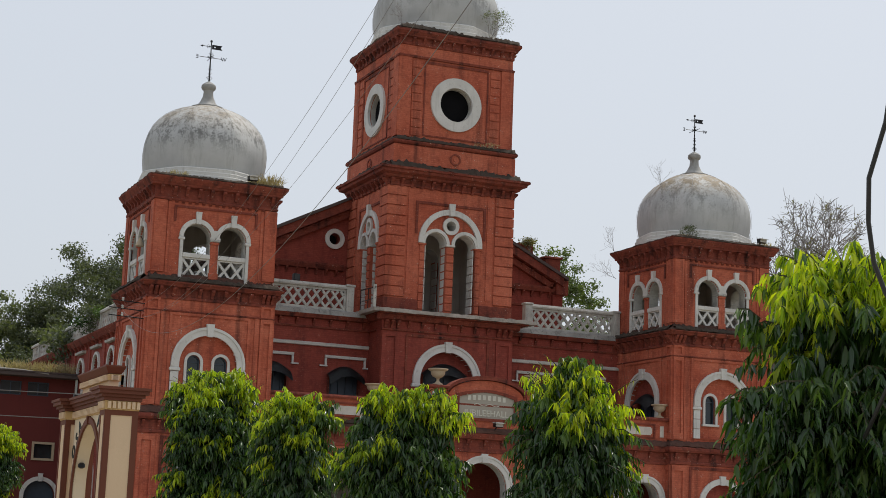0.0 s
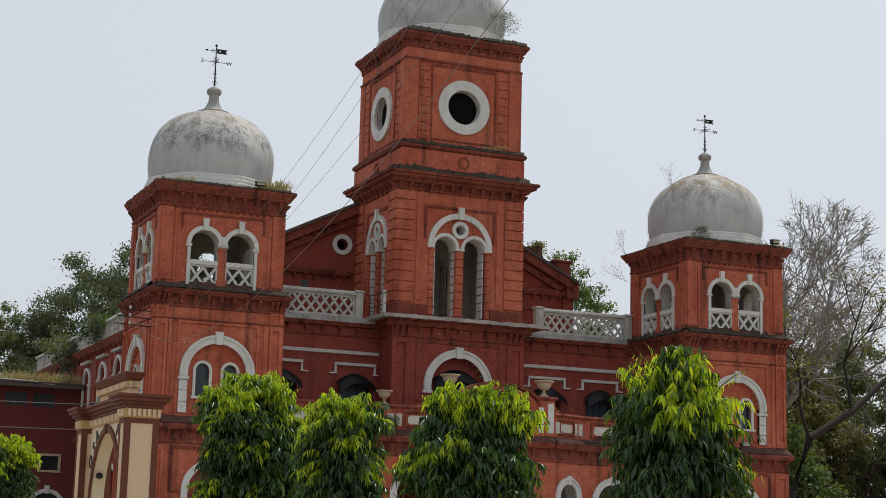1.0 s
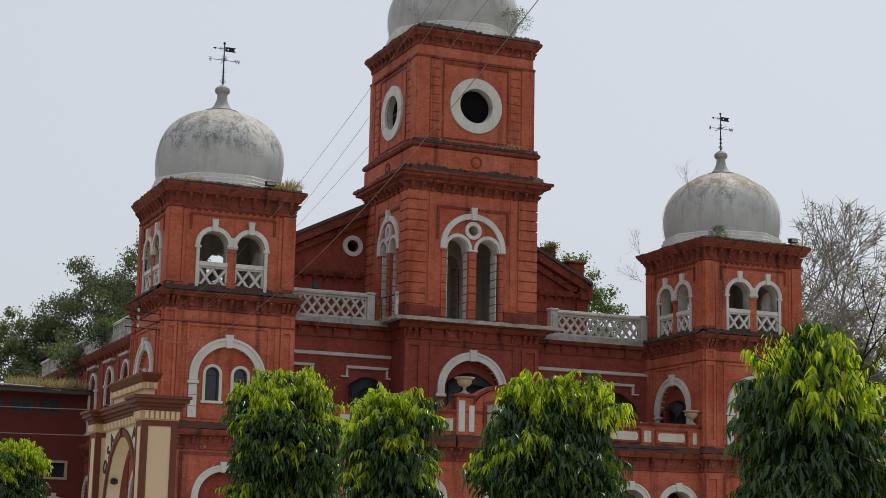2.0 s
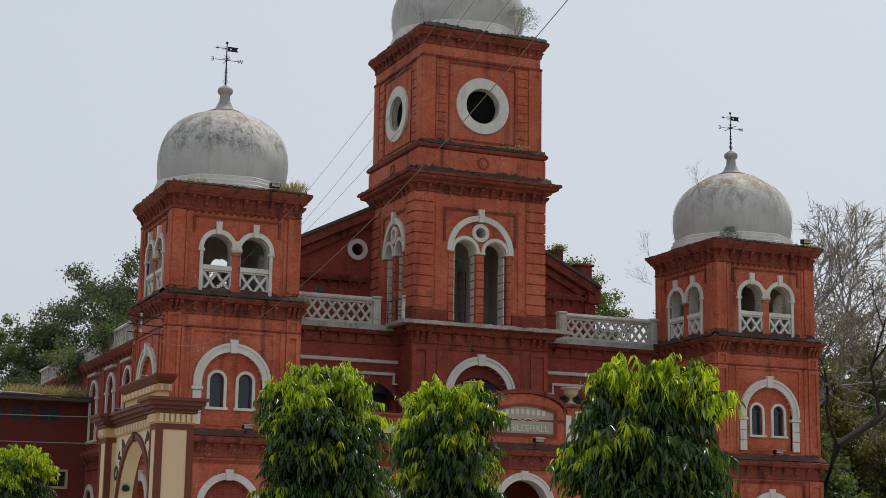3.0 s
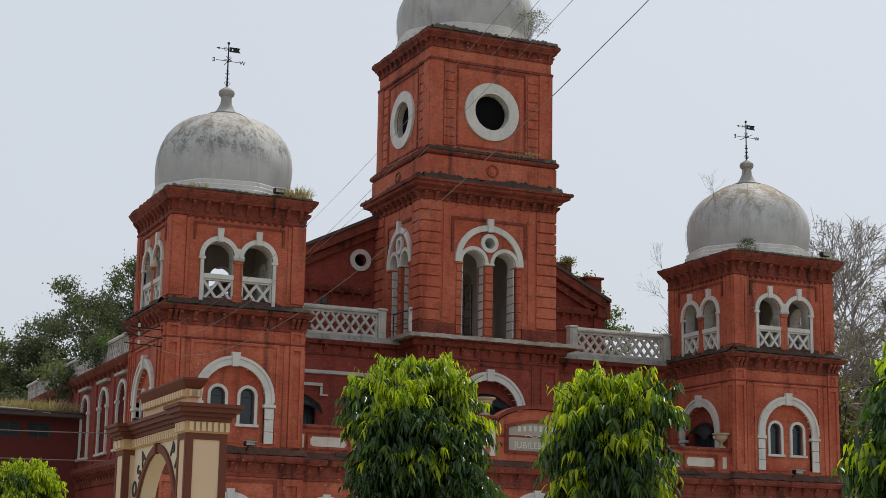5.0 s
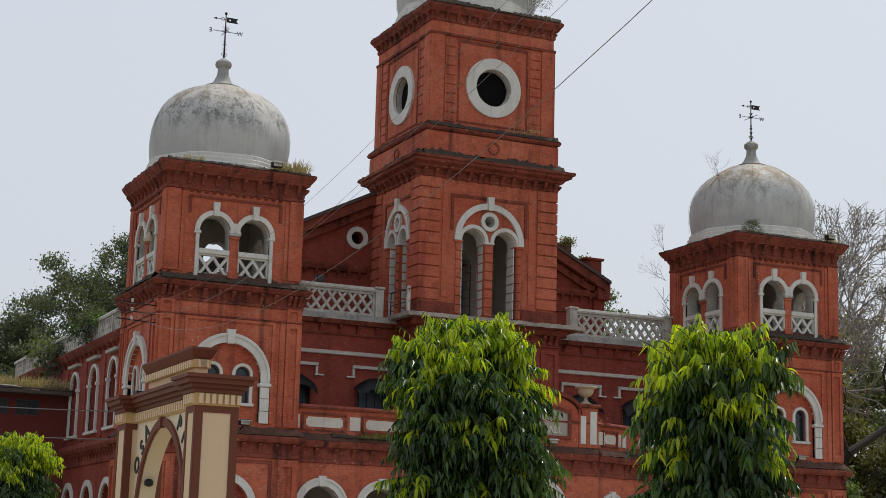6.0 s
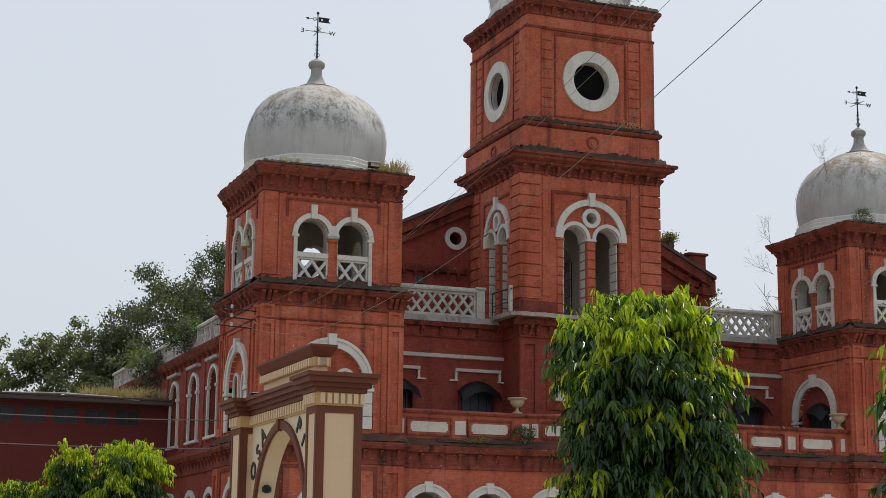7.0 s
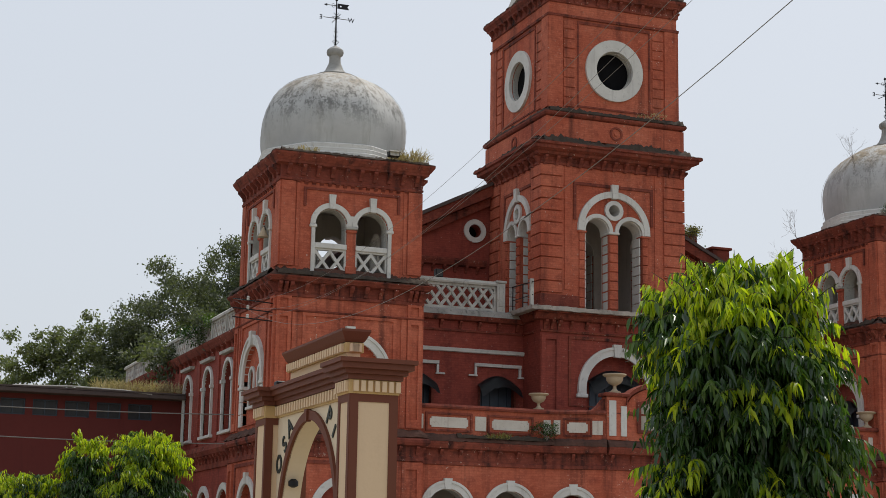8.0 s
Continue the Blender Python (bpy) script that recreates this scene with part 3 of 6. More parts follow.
def corner_tower(cx, cy, parent):
    """A domed corner tower of three storeys: blind ground arch, arched window bay, open pavilion."""
    g, f, b = 2.30, 2.25, 2.18
    # ground storey
    for side, (m, half) in side_frames(cx, cy, g, g).items():
        inset = T if side in ("east", "west") else 0
        out = rect(-half + inset, half - inset, 0, 5.2)
        hole = [arch(0, 0.84, 0.9, 3.26)] if side != "north" else []
        part("wall", plate(out, hole, -T, 0, m), RED, parent)
        if hole:
            part("arch_surround", arch_band(0, 0.84, 0.22, 0.9, 3.26, -0.02, 0.07, m, 20), WHITE, parent, "white limewashed arch surround")
            part("keystone", keystone(0, 4.07, 4.42, 0.09, 0.13, 0, 0.11, m), WHITE, parent)
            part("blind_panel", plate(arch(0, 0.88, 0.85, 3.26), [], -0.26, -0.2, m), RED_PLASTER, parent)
        for s in (-1, 1):
            a, e = sorted((s * (half - 0.62), s * (half - 0.02)))
            part("pilaster", plate(rect(a, e, 0.3, 4.75), [rect(a + 0.13, e - 0.13, 0.6, 4.55)], -0.01, 0.06, m), RED, parent)
        part("sunk_panel", plate(rect(-1.5, 1.5, 3.2, 4.72), [rect(-1.4, 1.4, 3.1 + 0.12, 4.62)], -0.01, 0.035, m), RED_TRIM, parent)
    # belt cornice over the ground storey
    belt = part("cornice", worn(course([(0, 4.78), (0.05, 4.8), (0.05, 4.9), (0.02, 4.92), (0.02, 5.22), (0.16, 5.26), (0.2, 5.34), (0.2, 5.42), (0.13, 5.46)], g, g, cx, cy), 0.013, 24), RED_TRIM, parent)
    part("coping", worn(course([(0.12, 5.462), (0.16, 5.48), (0.12, 5.56), (-0.05, 5.72)], g, g, cx, cy), 0.032, 55), MOSSY, belt, "blackened sloping coping")
    for side, (m, half) in side_frames(cx, cy, g + 0.02, g + 0.02).items():
        corbels(CORBEL_SMALL, belt, evenly(-half + 0.18, half - 0.18, 9), 5.22, m)
    # first storey
    for side, (m, half) in side_frames(cx, cy, f, f).items():
        inset = T if side in ("east", "west") else 0
        big = side != "north"
        s = 0.0
        hole = [arch(s, 1.02, 5.86, 7.2)] if big else []
        part("wall", plate(rect(-half + inset, half - inset, 5.5, 9.45), hole, -T, 0, m), RED, parent)
        if big:
            if side == ("west" if cx > 0 else "east"):
                part("niche", plate(arch(s, 1.06, 5.8, 7.2), [arch(s, 0.7, 5.82, 7.25, 14, 0.3)], -0.3, -0.2, m), RED_PLASTER, parent)
                leaf = part("door", plate(arch(s, 0.72, 5.82, 7.25, 14, 0.31), [], -0.36, -0.31, m), BLUE_WOOD, parent, "dark blue shuttered door under an awning")
                for k in range(4):
                    part("stile", block(s - 0.5 + 0.333 * k - 0.025, s - 0.5 + 0.333 * k + 0.025, 5.84, 7.4, -0.309, -0.27, m), BLUE_WOOD, leaf)
                part("awning", sheet_awning(s, 0.78, 7.3, 0.34, 0.4, 0.5, -0.2, m), AWNING, leaf, "curved dark sheet awning", True)
            else:
                part("niche", plate(arch(s, 1.06, 5.8, 7.2), [arch(s - 0.48, 0.235, 6.42, 7.3), arch(s + 0.48, 0.235, 6.42, 7.3)], -0.24, -0.12, m), RED, parent)
                for e in (-1, 1):
                    arched_window(m @ Matrix.Translation((0, 0, -0.12)), s + e * 0.48, 0.235, 6.42, 7.3, 0.095, parent)
            sur = part("arch_surround", arch_band(s, 1.02, 0.29, 7.06, 7.2, -0.13, 0.08, m, 24), WHITE, parent, "white limewashed arch surround")
            part("roll", arch_band(s, 1.22, 0.09, 7.12, 7.2, 0.08, 0.115, m, 24), WHITE, sur)
            part("keystone", keystone(s, 8.18, 8.62, 0.10, 0.14, 0, 0.15, m), WHITE, sur)
            for e in (-1, 1):
                a, c = sorted((s + e * 1.02, s + e * 1.31))
                for k, (v0, v1) in enumerate(((5.82, 6.2), (6.2, 6.58), (6.58, 6.94))):
                    part("jamb_stone", block(a, c, v0 + 0.008, v1 - 0.008, -0.12, 0.07, m, 0.01), WHITE, sur)
                part("impost", block(a - 0.05, c + 0.05, 6.945, 7.055, -0.12, 0.11, m, 0.02), WHITE, sur)
        for e in (-1, 1):
            a, c = sorted((e * (half - 0.46), e * (half - 0.02)))
            part("pilaster", plate(rect(a, c, 5.75, 8.95), [rect(a + 0.1, c - 0.1, 6.0, 8.8)], -0.01, 0.06, m), RED, parent)
            a, c = sorted((e * (half - 0.66), e * (half - 0.5)))
            part("pilaster", block(a, c, 5.75, 8.95, -0.01, 0.035, m), RED, parent)
            part("pilaster_cap", plate(rect(*sorted((e * (half - 0.46), e * (half - 0.02))), 8.99, 9.4), [rect(*sorted((e * (half - 0.36), e * (half - 0.12))), 9.06, 9.33)], -0.01, 0.055, m), RED, parent)
        part("panel_moulding", plate(rect(-1.44, 1.44, 5.82, 8.95), [rect(-1.34, 1.34, 5.8 + 0.04, 8.86)], -0.01, 0.045, m), RED, parent)
        part("string_course", strip([(0, 8.95), (0.06, 8.96), (0.075, 9.0), (0, 9.03)], -half, half, m), RED_TRIM, parent)
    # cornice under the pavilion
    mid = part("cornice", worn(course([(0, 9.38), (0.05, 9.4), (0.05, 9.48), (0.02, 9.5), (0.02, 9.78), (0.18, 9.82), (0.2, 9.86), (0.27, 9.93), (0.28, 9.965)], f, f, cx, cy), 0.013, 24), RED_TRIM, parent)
    part("coping", worn(course([(0.275, 9.968), (0.26, 10.0), (0.1, 10.1), (-0.06, 10.18), (-0.08, 10.3)], f, f, cx, cy), 0.032, 55), MOSSY, mid, "blackened sloping coping")
    for side, (m, half) in side_frames(cx, cy, f + 0.02, f + 0.02).items():
        corbels(CORBEL, mid, evenly(-half + 0.9, half - 0.9, 7), 9.79, m)
        for e in (-1, 1):
            corbels(CORBEL, mid, [e * (half - k) for k in (0.1, 0.27, 0.44)], 9.79, m)
    # open pavilion
    for side, (m, half) in side_frames(cx, cy, b, b).items():
        inset = T if side in ("east", "west") else 0
        belvedere_face(m, half, 10.06, 12.85, parent, inset)
    part("pavilion_floor", block(cx - b + 0.1, cx + b - 0.1, cy - b + 0.1, cy + b - 0.1, 9.9, 10.12), GREY_PLASTER, parent)
    part("pavilion_ceiling", block(cx - b + 0.01, cx + b - 0.01, cy - b + 0.01, cy + b - 0.01, 12.78, 12.845), GREY_PLASTER, parent)
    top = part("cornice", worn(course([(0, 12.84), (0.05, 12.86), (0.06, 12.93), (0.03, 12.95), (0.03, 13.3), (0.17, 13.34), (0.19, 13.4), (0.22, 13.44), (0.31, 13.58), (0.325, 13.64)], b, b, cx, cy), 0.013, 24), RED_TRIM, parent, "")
    part("coping", worn(course([(0.32, 13.643), (0.31, 13.68), (0.1, 13.74), (-0.2, 13.76)], b, b, cx, cy), 0.032, 55), MOSSY, top, "blackened roof edge")
    for side, (m, half) in side_frames(cx, cy, b + 0.03, b + 0.03).items():
        corbels(CORBEL, top, evenly(-half + 0.22, half - 0.22, 10), 13.31, m)
    dome(cx, cy, 13.72, 0.985, parent, True, DOME_CLEAN if cx > 0 else DOME)


XS, YS = 10.38, 2.5
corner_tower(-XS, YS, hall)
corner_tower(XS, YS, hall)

# ---- middle tower ----
CX, MY, MH, MD = -0.04, 5.72, 2.67, 2.12          # middle stage: centre and half sizes
for side, (m, half) in side_frames(CX, MY, MH, MD).items():
    z0, z1 = 10.17, 15.2
    holes = [arch(-0.62, 0.46, 10.28, 12.98), arch(0.62, 0.46, 10.28, 12.98), circle(0, 13.72, 0.22, 20)]
    inset = 0.0 if side in ("south", "north") else 0.55
    squeeze, shift = {"west": (0.82, 0.26), "east": (0.82, -0.26)}.get(side, (1.0, 0.0))
    ma = m @ Matrix.Translation((shift, 0, 0)) @ Matrix.Diagonal((squeeze, 1, 1, 1))
    part("wall", plate(rect((-half + inset - shift) / squeeze, (half - inset - shift) / squeeze, z0, z1), holes, -0.55, 0, ma), RED, hall)
    part("inner_wall", plate(rect((-half + 0.6 - shift) / squeeze, (half - 0.6 - shift) / squeeze, z0, z1), holes, -0.60, -0.555, ma), GREY_PLASTER, hall)
    sur = part("arch_surround", arch_band(0, 1.14, 0.215, 12.95, 13.02, -0.02, 0.10, ma, 26), WHITE, hall, "white limewashed arch surround")
    part("keystone", keystone(0, 14.12, 14.6, 0.09, 0.125, 0.0, 0.17, ma), WHITE, sur)
    oc = part("oculus", plate(circle(0, 13.72, 0.345, 24), [circle(0, 13.72, 0.2, 24)], -0.59, 0.085, ma), WHITE, hall, "small round opening with a white ring")
    for s in (-1, 1):
        ar = part("arch_surround", arch_band(s * 0.62, 0.45, 0.13, 12.93, 12.98, -0.02, 0.075, ma, 18), WHITE, hall)
        part("reveal", arch_band(s * 0.62, 0.425, 0.034, 12.9, 12.98, -0.61, -0.025, ma, 18), WHITE, ar)
        for k in range(8):
            v = 10.34 + k * 0.32
            a, c = sorted((s * 1.085, s * 1.29))
            part("jamb_stone", block(a, c, v + 0.012, v + 0.308, -0.3, 0.05, ma, 0.015), RED, ar)
            part("reveal_stone", block(*sorted((s * 1.045, s * 1.0)), v + 0.012, v + 0.308, -0.56, -0.04, ma, 0.012), WHITE, ar)
        part("impost", block(*sorted((s * 1.02, s * 1.36)), 12.87, 12.948, -0.3, 0.09, ma, 0.02), RED, ar)
    for k in range(8):
        v = 10.34 + k * 0.32
        drum_ = part("column_drum", block(-0.165, 0.165, v + 0.012, v + 0.308, -0.108, 0.05, ma, 0.025), RED, hall)
        part("drum_back", block(-0.168, 0.168, v + 0.012, v + 0.308, -0.5, -0.11, ma, 0.02), WHITE, drum_)
    part("capital", block(-0.21, 0.21, 12.9, 12.985, -0.45, 0.085, ma, 0.025), WHITE, hall)
    for s in (-1, 1):
        a, c = sorted((s * (half - 0.76), s * (half + 0.05)))
        quoins(hall, m, a, c, 10.75, 15.12, 0.4, 0.055)
        if half > 2.5:
            a, c = sorted((s * (half - 1.1), s * (half - 0.85)))
            part("pilaster", block(a, c, 10.9, 15.12, -0.01, 0.03, m), RED, hall)
    part("label_mould", plate([(-1.5, 13.3), (-1.5, 14.6), (1.5, 14.6), (1.5, 13.3), (1.4, 13.3), (1.4, 14.5), (-1.4, 14.5), (-1.4, 13.3)], [], -0.01, 0.04, ma), RED_TRIM, hall)
    part("plinth", block(-half - 0.06, -1.32, 10.17, 10.7, -0.02, 0.065, m, 0.01), RED_TRIM, hall)
    part("plinth", block(1.32, half + 0.06, 10.17, 10.7, -0.02, 0.065, m, 0.01), RED_TRIM, hall)
part("tower_floor", block(-MH + 0.3, MH - 0.3, MY - MD + 0.3, MY + MD - 0.3, 10.166, 10.28), GREY_PLASTER, hall)
part("tower_ceiling", block(-MH + 0.3, MH - 0.3, MY - MD + 0.3, MY + MD - 0.3, 15.0, 15.18), GREY_PLASTER, hall)
part("back_block", block(CX - 2.55, CX + 2.55, 7.6, 8.58, 15.15, 16.05), RED, hall)
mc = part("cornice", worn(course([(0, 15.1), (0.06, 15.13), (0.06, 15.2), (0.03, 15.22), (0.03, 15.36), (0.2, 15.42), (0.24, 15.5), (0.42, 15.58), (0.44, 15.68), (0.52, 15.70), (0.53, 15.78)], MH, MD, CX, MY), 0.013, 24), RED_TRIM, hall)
part("coping", worn(course([(0.525, 15.783), (0.5, 15.82), (0.22, 15.87), (0.2, 15.98), (-0.05, 16.04), (-0.1, 16.1)], MH, MD, CX, MY), 0.032, 55), MOSSY, mc, "blackened stepped coping")
for side, (m, half) in side_frames(CX, MY, MH + 0.03, MD + 0.03).items():
    corbels(CORBEL, mc, evenly(-half + 0.12, half - 0.12, 13 if half > 2.5 else 10), 15.38, m)

UY, UH = 6.0, 2.46                                # upper stage: centre, half size
part("attic", course([(0.16, 16.0), (0.16, 16.72), (0.10, 16.75)], UH, UH, CX, UY), RED, hall)
at_c = part("ledge", course([(0.1, 16.74), (0.2, 16.78), (0.24, 16.84), (0.24, 16.9)], UH, UH, CX, UY), RED_TRIM, hall)
part("coping", worn(course([(0.235, 16.903), (0.22, 16.95), (0.0, 17.08)], UH, UH, CX, UY), 0.032, 55), MOSSY, at_c, "blackened ledge")
for side, (m, half) in side_frames(CX, UY, UH + 0.16, UH + 0.16).items():
    rose = part("rosette", plate(circle(0, 16.36, 0.24, 20), [circle(0, 16.36, 0.17, 20)], -0.01, 0.03, m), RED_TRIM, hall)
    part("boss", plate(circle(0, 16.36, 0.08, 12), [], -0.01, 0.035, m), RED, rose)
for side, (m, half) in side_frames(CX, UY, UH, UH).items():
    inset = 0.0 if side in ("south", "north") else T
    part("wall", plate(rect(-half + inset, half - inset, 16.95, 20.85), [circle(0, 18.62, 0.72)], -T, 0, m), RED, hall)
    ring = part("round_surround", plate(circle(0, 18.62, 1.09, 36), [circle(0, 18.62, 0.69, 36)], -0.02, 0.09, m), WHITE, hall, "broad white ring round a circular opening")
    part("inner_ring", plate(circle(0, 18.62, 0.725, 36), [circle(0, 18.62, 0.66, 36)], -0.30, -0.06, m), WHITE_WORN, ring)
    # added black disc in place of the unlit space behind the ring
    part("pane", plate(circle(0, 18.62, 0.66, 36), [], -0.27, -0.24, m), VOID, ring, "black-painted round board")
    for s in (-1, 1):
        a, c = sorted((s * (half - 0.5), s * (half + 0.03)))
        part("pilaster", block(a, c, 17.1, 20.4, -0.01, 0.05, m), RED, hall)
        a, c = sorted((s * (half - 0.98), s * (half - 0.55)))
        quoins(hall, m, a, c, 17.15, 20.25, 0.345, 0.035)
    part("string_course", strip([(0, 20.3), (0.07, 20.32), (0.08, 20.4), (0, 20.43)], -half - 0.05, half + 0.05, m), RED_TRIM, hall)
    pm = part("panel_moulding", plate(rect(-1.4, 1.4, 17.2, 20.25), [rect(-1.34, 1.34, 17.26, 20.15)], -0.01, 0.03, m), RED_TRIM, hall)
part("tower_ceiling", block(-UH + 0.05, UH - 0.05, UY - UH + 0.05, UY + UH - 0.05, 20.6, 20.8), GREY_PLASTER, hall)
part("tower_floor", block(-UH + 0.05, UH - 0.05, UY - UH + 0.05, UY + UH - 0.05, 16.2, 16.4), GREY_PLASTER, hall)
tc_ = part("cornice", worn(course([(0, 20.8), (0.05, 20.83), (0.05, 20.92), (0.03, 20.94), (0.03, 21.1), (0.15, 21.14), (0.17, 21.2), (0.26, 21.32), (0.27, 21.4)], UH, UH, CX, UY), 0.013, 24), RED_TRIM, hall)
part("coping", worn(course([(0.265, 21.403), (0.25, 21.46), (0.05, 21.55), (-0.2, 21.6)], UH, UH, CX, UY), 0.032, 55), MOSSY, tc_, "blackened roof edge")
for side, (m, half) in side_frames(CX, UY, UH + 0.03, UH + 0.03).items():
    corbels(CORBEL_SMALL, tc_, evenly(-half + 0.15, half - 0.15, 12), 21.11, m)
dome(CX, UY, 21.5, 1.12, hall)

# ---- recessed front between the towers: first storey, roof balustrade ----
WY, BX, BY, BH = 4.6, -0.13, 3.25, 2.76     # recessed wall; middle bay: axis, front, half width
XW = XS - 2.25                       # inner faces of the corner towers


def awning_window(m, c, parent):
    """A shuttered window under a stepped white drip mould, with a curved sheet awning."""
    win = part("window", plate(arch(c, 0.68, 6.15, 7.62, 12, 0.3), [arch(c, 0.6, 6.22, 7.6, 12, 0.25)], -0.2, 0.02, m), RED_TRIM, parent, "dark blue shuttered window under an awning")
    part("shutter", plate(arch(c, 0.62, 6.2, 7.6, 12, 0.26), [], -0.3, -0.22, m), BLUE_WOOD, win)
    for i in range(4):
        u = c - 0.45 + 0.3 * i
        part("stile", block(u - 0.02, u + 0.02, 6.22, 7.75, -0.218, -0.17, m), BLUE_WOOD, win)
    part("awning", sheet_awning(c, 0.72, 7.66, 0.34, 0.42, 0.5, 0.03, m), AWNING, win, "curved dark sheet awning", True)
    hood = part("drip_mould", strip([(0, 8.27), (0.1, 8.28), (0.12, 8.38), (0, 8.4)], c - 0.83, c + 0.83, m), WHITE, parent, "stepped white drip mould")
    for s in (-1, 1):
        part("drop", block(*sorted((c + s * 0.83, c + s * 0.755)), 8.0, 8.268, 0, 0.085, m), WHITE, hood)
        part("foot", block(*sorted((c + s * 0.73, c + s * 1.04)), 7.95, 7.998, 0, 0.1, m), WHITE, hood)


def recess_wall(x0, x1, centres, parent):
    c = (x0 + x1) / 2
    m = face_of(0, WY, "south")
    holes = [arch(k, 0.68, 6.15, 7.62, 12, 0.3) for k in centres]
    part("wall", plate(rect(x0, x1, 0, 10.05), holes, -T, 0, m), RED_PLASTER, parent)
    for k in centres:
        awning_window(m, k, parent)
    part("string_course", strip([(0, 8.7), (0.09, 8.72), (0.12, 8.82), (0, 8.86)], x0, x1, m), WHITE, parent, "white string course")
    part("string_course", strip([(0, 9.38), (0.05, 9.39), (0.06, 9.45), (0, 9.47)], x0, x1, m), RED_TRIM, parent)
    cor = part("cornice", strip([(0, 9.72), (0.16, 9.76), (0.22, 9.86), (0.24, 9.9), (0, 9.9)], x0, x1, m), RED_TRIM, parent)
    corbels(CORBEL_SMALL, cor, evenly(x0 + 0.25, x1 - 0.25, 8), 9.73, m)
    part("coping", strip([(-0.3, 9.903), (0.25, 9.903), (0.2, 10.08), (0.12, 10.12), (-0.3, 10.12)], x0, x1, m), DRIPPED, parent, "blackened whitewashed coping")
    r0, r1 = (x0, x1 - 0.71) if x0 < 0 else (x0 + 1.12, x1)
    rail = part("rail", strip([(-0.12, 10.98), (0.12, 10.98), (0.14, 11.04), (0.1, 11.13), (-0.1, 11.13), (-0.14, 11.04)], r0 + 0.3, r1 - 0.3, m), WHITE_WORN, parent, "weathered white rail over a lattice balustrade")
    part("lattice", lattice(r0 + 0.301, r1 - 0.301, 10.125, 10.978, 10, 0.085, -0.07, 0.05, 0.09, m), WHITE_WORN, rail)
    for u in (r0 + 0.16, r1 - 0.16):
        post = part("post", block(u - 0.15, u + 0.15, 10.1, 11.08, -0.16, 0.13, m, 0.01), WHITE_WORN, parent)
        part("post_panel", block(u - 0.08, u + 0.08, 10.3, 10.95, 0.12, 0.15, m, 0.01), WHITE_WORN, post)
        part("post_cap", block(u - 0.19, u + 0.19, 11.083, 11.17, -0.2, 0.17, m, 0.02), WHITE_WORN, post)


recess_wall(-XW, BX - BH, (-3.82, -6.74), hall)
recess_wall(BX + BH, XW, (4.3, 6.7), hall)

# the middle bay under the tower
for side, m, half in (("south", face_of(BX, BY, "south"), BH), ("west", face_of(BX - BH, (BY + T + WY) / 2, "west"), (WY - BY - T) / 2), ("east", face_of(BX + BH, (BY + T + WY) / 2, "east"), (WY - BY - T) / 2)):
    hole = [arch(0, 1.12, 5.6, 7.6)] if side == "south" else []
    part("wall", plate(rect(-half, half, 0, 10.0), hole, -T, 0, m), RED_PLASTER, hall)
    part("string_course", strip([(0, 9.38), (0.06, 9.39), (0.075, 9.45), (0, 9.47)], -half, half, m), RED_TRIM, hall)
    cor = part("cornice", strip([(0, 9.76), (0.14, 9.8), (0.24, 9.95), (0.25, 10.0), (0, 10.0)], -half - (0.25 if side == "south" else 0), half + (0.25 if side == "south" else 0), m), RED_TRIM, hall)
    if side == "south":
        part("back_panel", plate(arch(0, 1.16, 5.55, 7.6), [], -0.4, -0.3, m), RED_PLASTER, hall)
        sur = part("arch_surround", arch_band(0, 1.12, 0.3, 7.42, 7.6, -0.28, 0.08, m, 26), WHITE, hall, "white limewashed arch surround")
        part("roll", arch_band(0, 1.33, 0.09, 7.47, 7.6, 0.08, 0.115, m, 26), WHITE, sur)
        part("keystone", keystone(0, 8.68, 9.1, 0.11, 0.15, 0, 0.15, m), WHITE, sur)
        for s in (-1, 1):
            part("impost", block(*sorted((s * 1.07, s * 1.47)), 7.30, 7.418, -0.28, 0.12, m, 0.02), WHITE, sur)
        for s in (-1, 1):
            a, c = sorted((s * (half - 0.72), s * (half - 0.02)))
            part("pilaster", plate(rect(a, c, 5.6, 9.3), [rect(a + 0.16, c - 0.16, 5.8, 9.15)], -0.01, 0.06, m), RED_PLASTER, hall)
            corbels(CORBEL, cor, [s * (half - k) for k in (0.15, 0.4, 0.65)], 9.77, m)
        corbels(CORBEL_SMALL, cor, evenly(-half + 1.1, half - 1.1, 7), 9.77, m)
        part("panel_moulding", plate(rect(-1.75, 1.75, 7.0, 9.3), [rect(-1.66, 1.66, 6.98 + 0.05, 9.2)], -0.01, 0.04, m), RED_TRIM, hall)
        # awning inside the arch
        door = part("door", plate(arch(0, 0.86, 5.6, 7.7, 14, 0.4), [], -0.298, -0.24, m), BLUE_WOOD, hall, "dark blue shuttered door")
        part("awning", sheet_awning(0, 0.95, 7.87, 0.42, 0.5, 0.62, -0.28, m), AWNING, door, "curved dark sheet awning", True)
        for i in range(5):
            u = -0.6 + 0.3 * i
            part("stile", block(u - 0.02, u + 0.02, 5.62, 7.7, -0.24, -0.2, m), BLUE_WOOD, door)
rail_ = part("handrail", tube([(-3.36, 2.8, 10.92), (-3.36, 4.45, 10.98)], 0.02, 6), IRON, hall, "rusty iron handrail on the slab")
part("middle_rail", tube([(-3.36, 2.8, 10.5), (-3.36, 4.45, 10.52)], 0.014, 6), IRON, rail_)
for y in (3.6, 4.42):
    part("post", tube([(-3.36, y, 10.16), (-3.36, y, 10.95)], 0.018, 6), IRON, rail_)
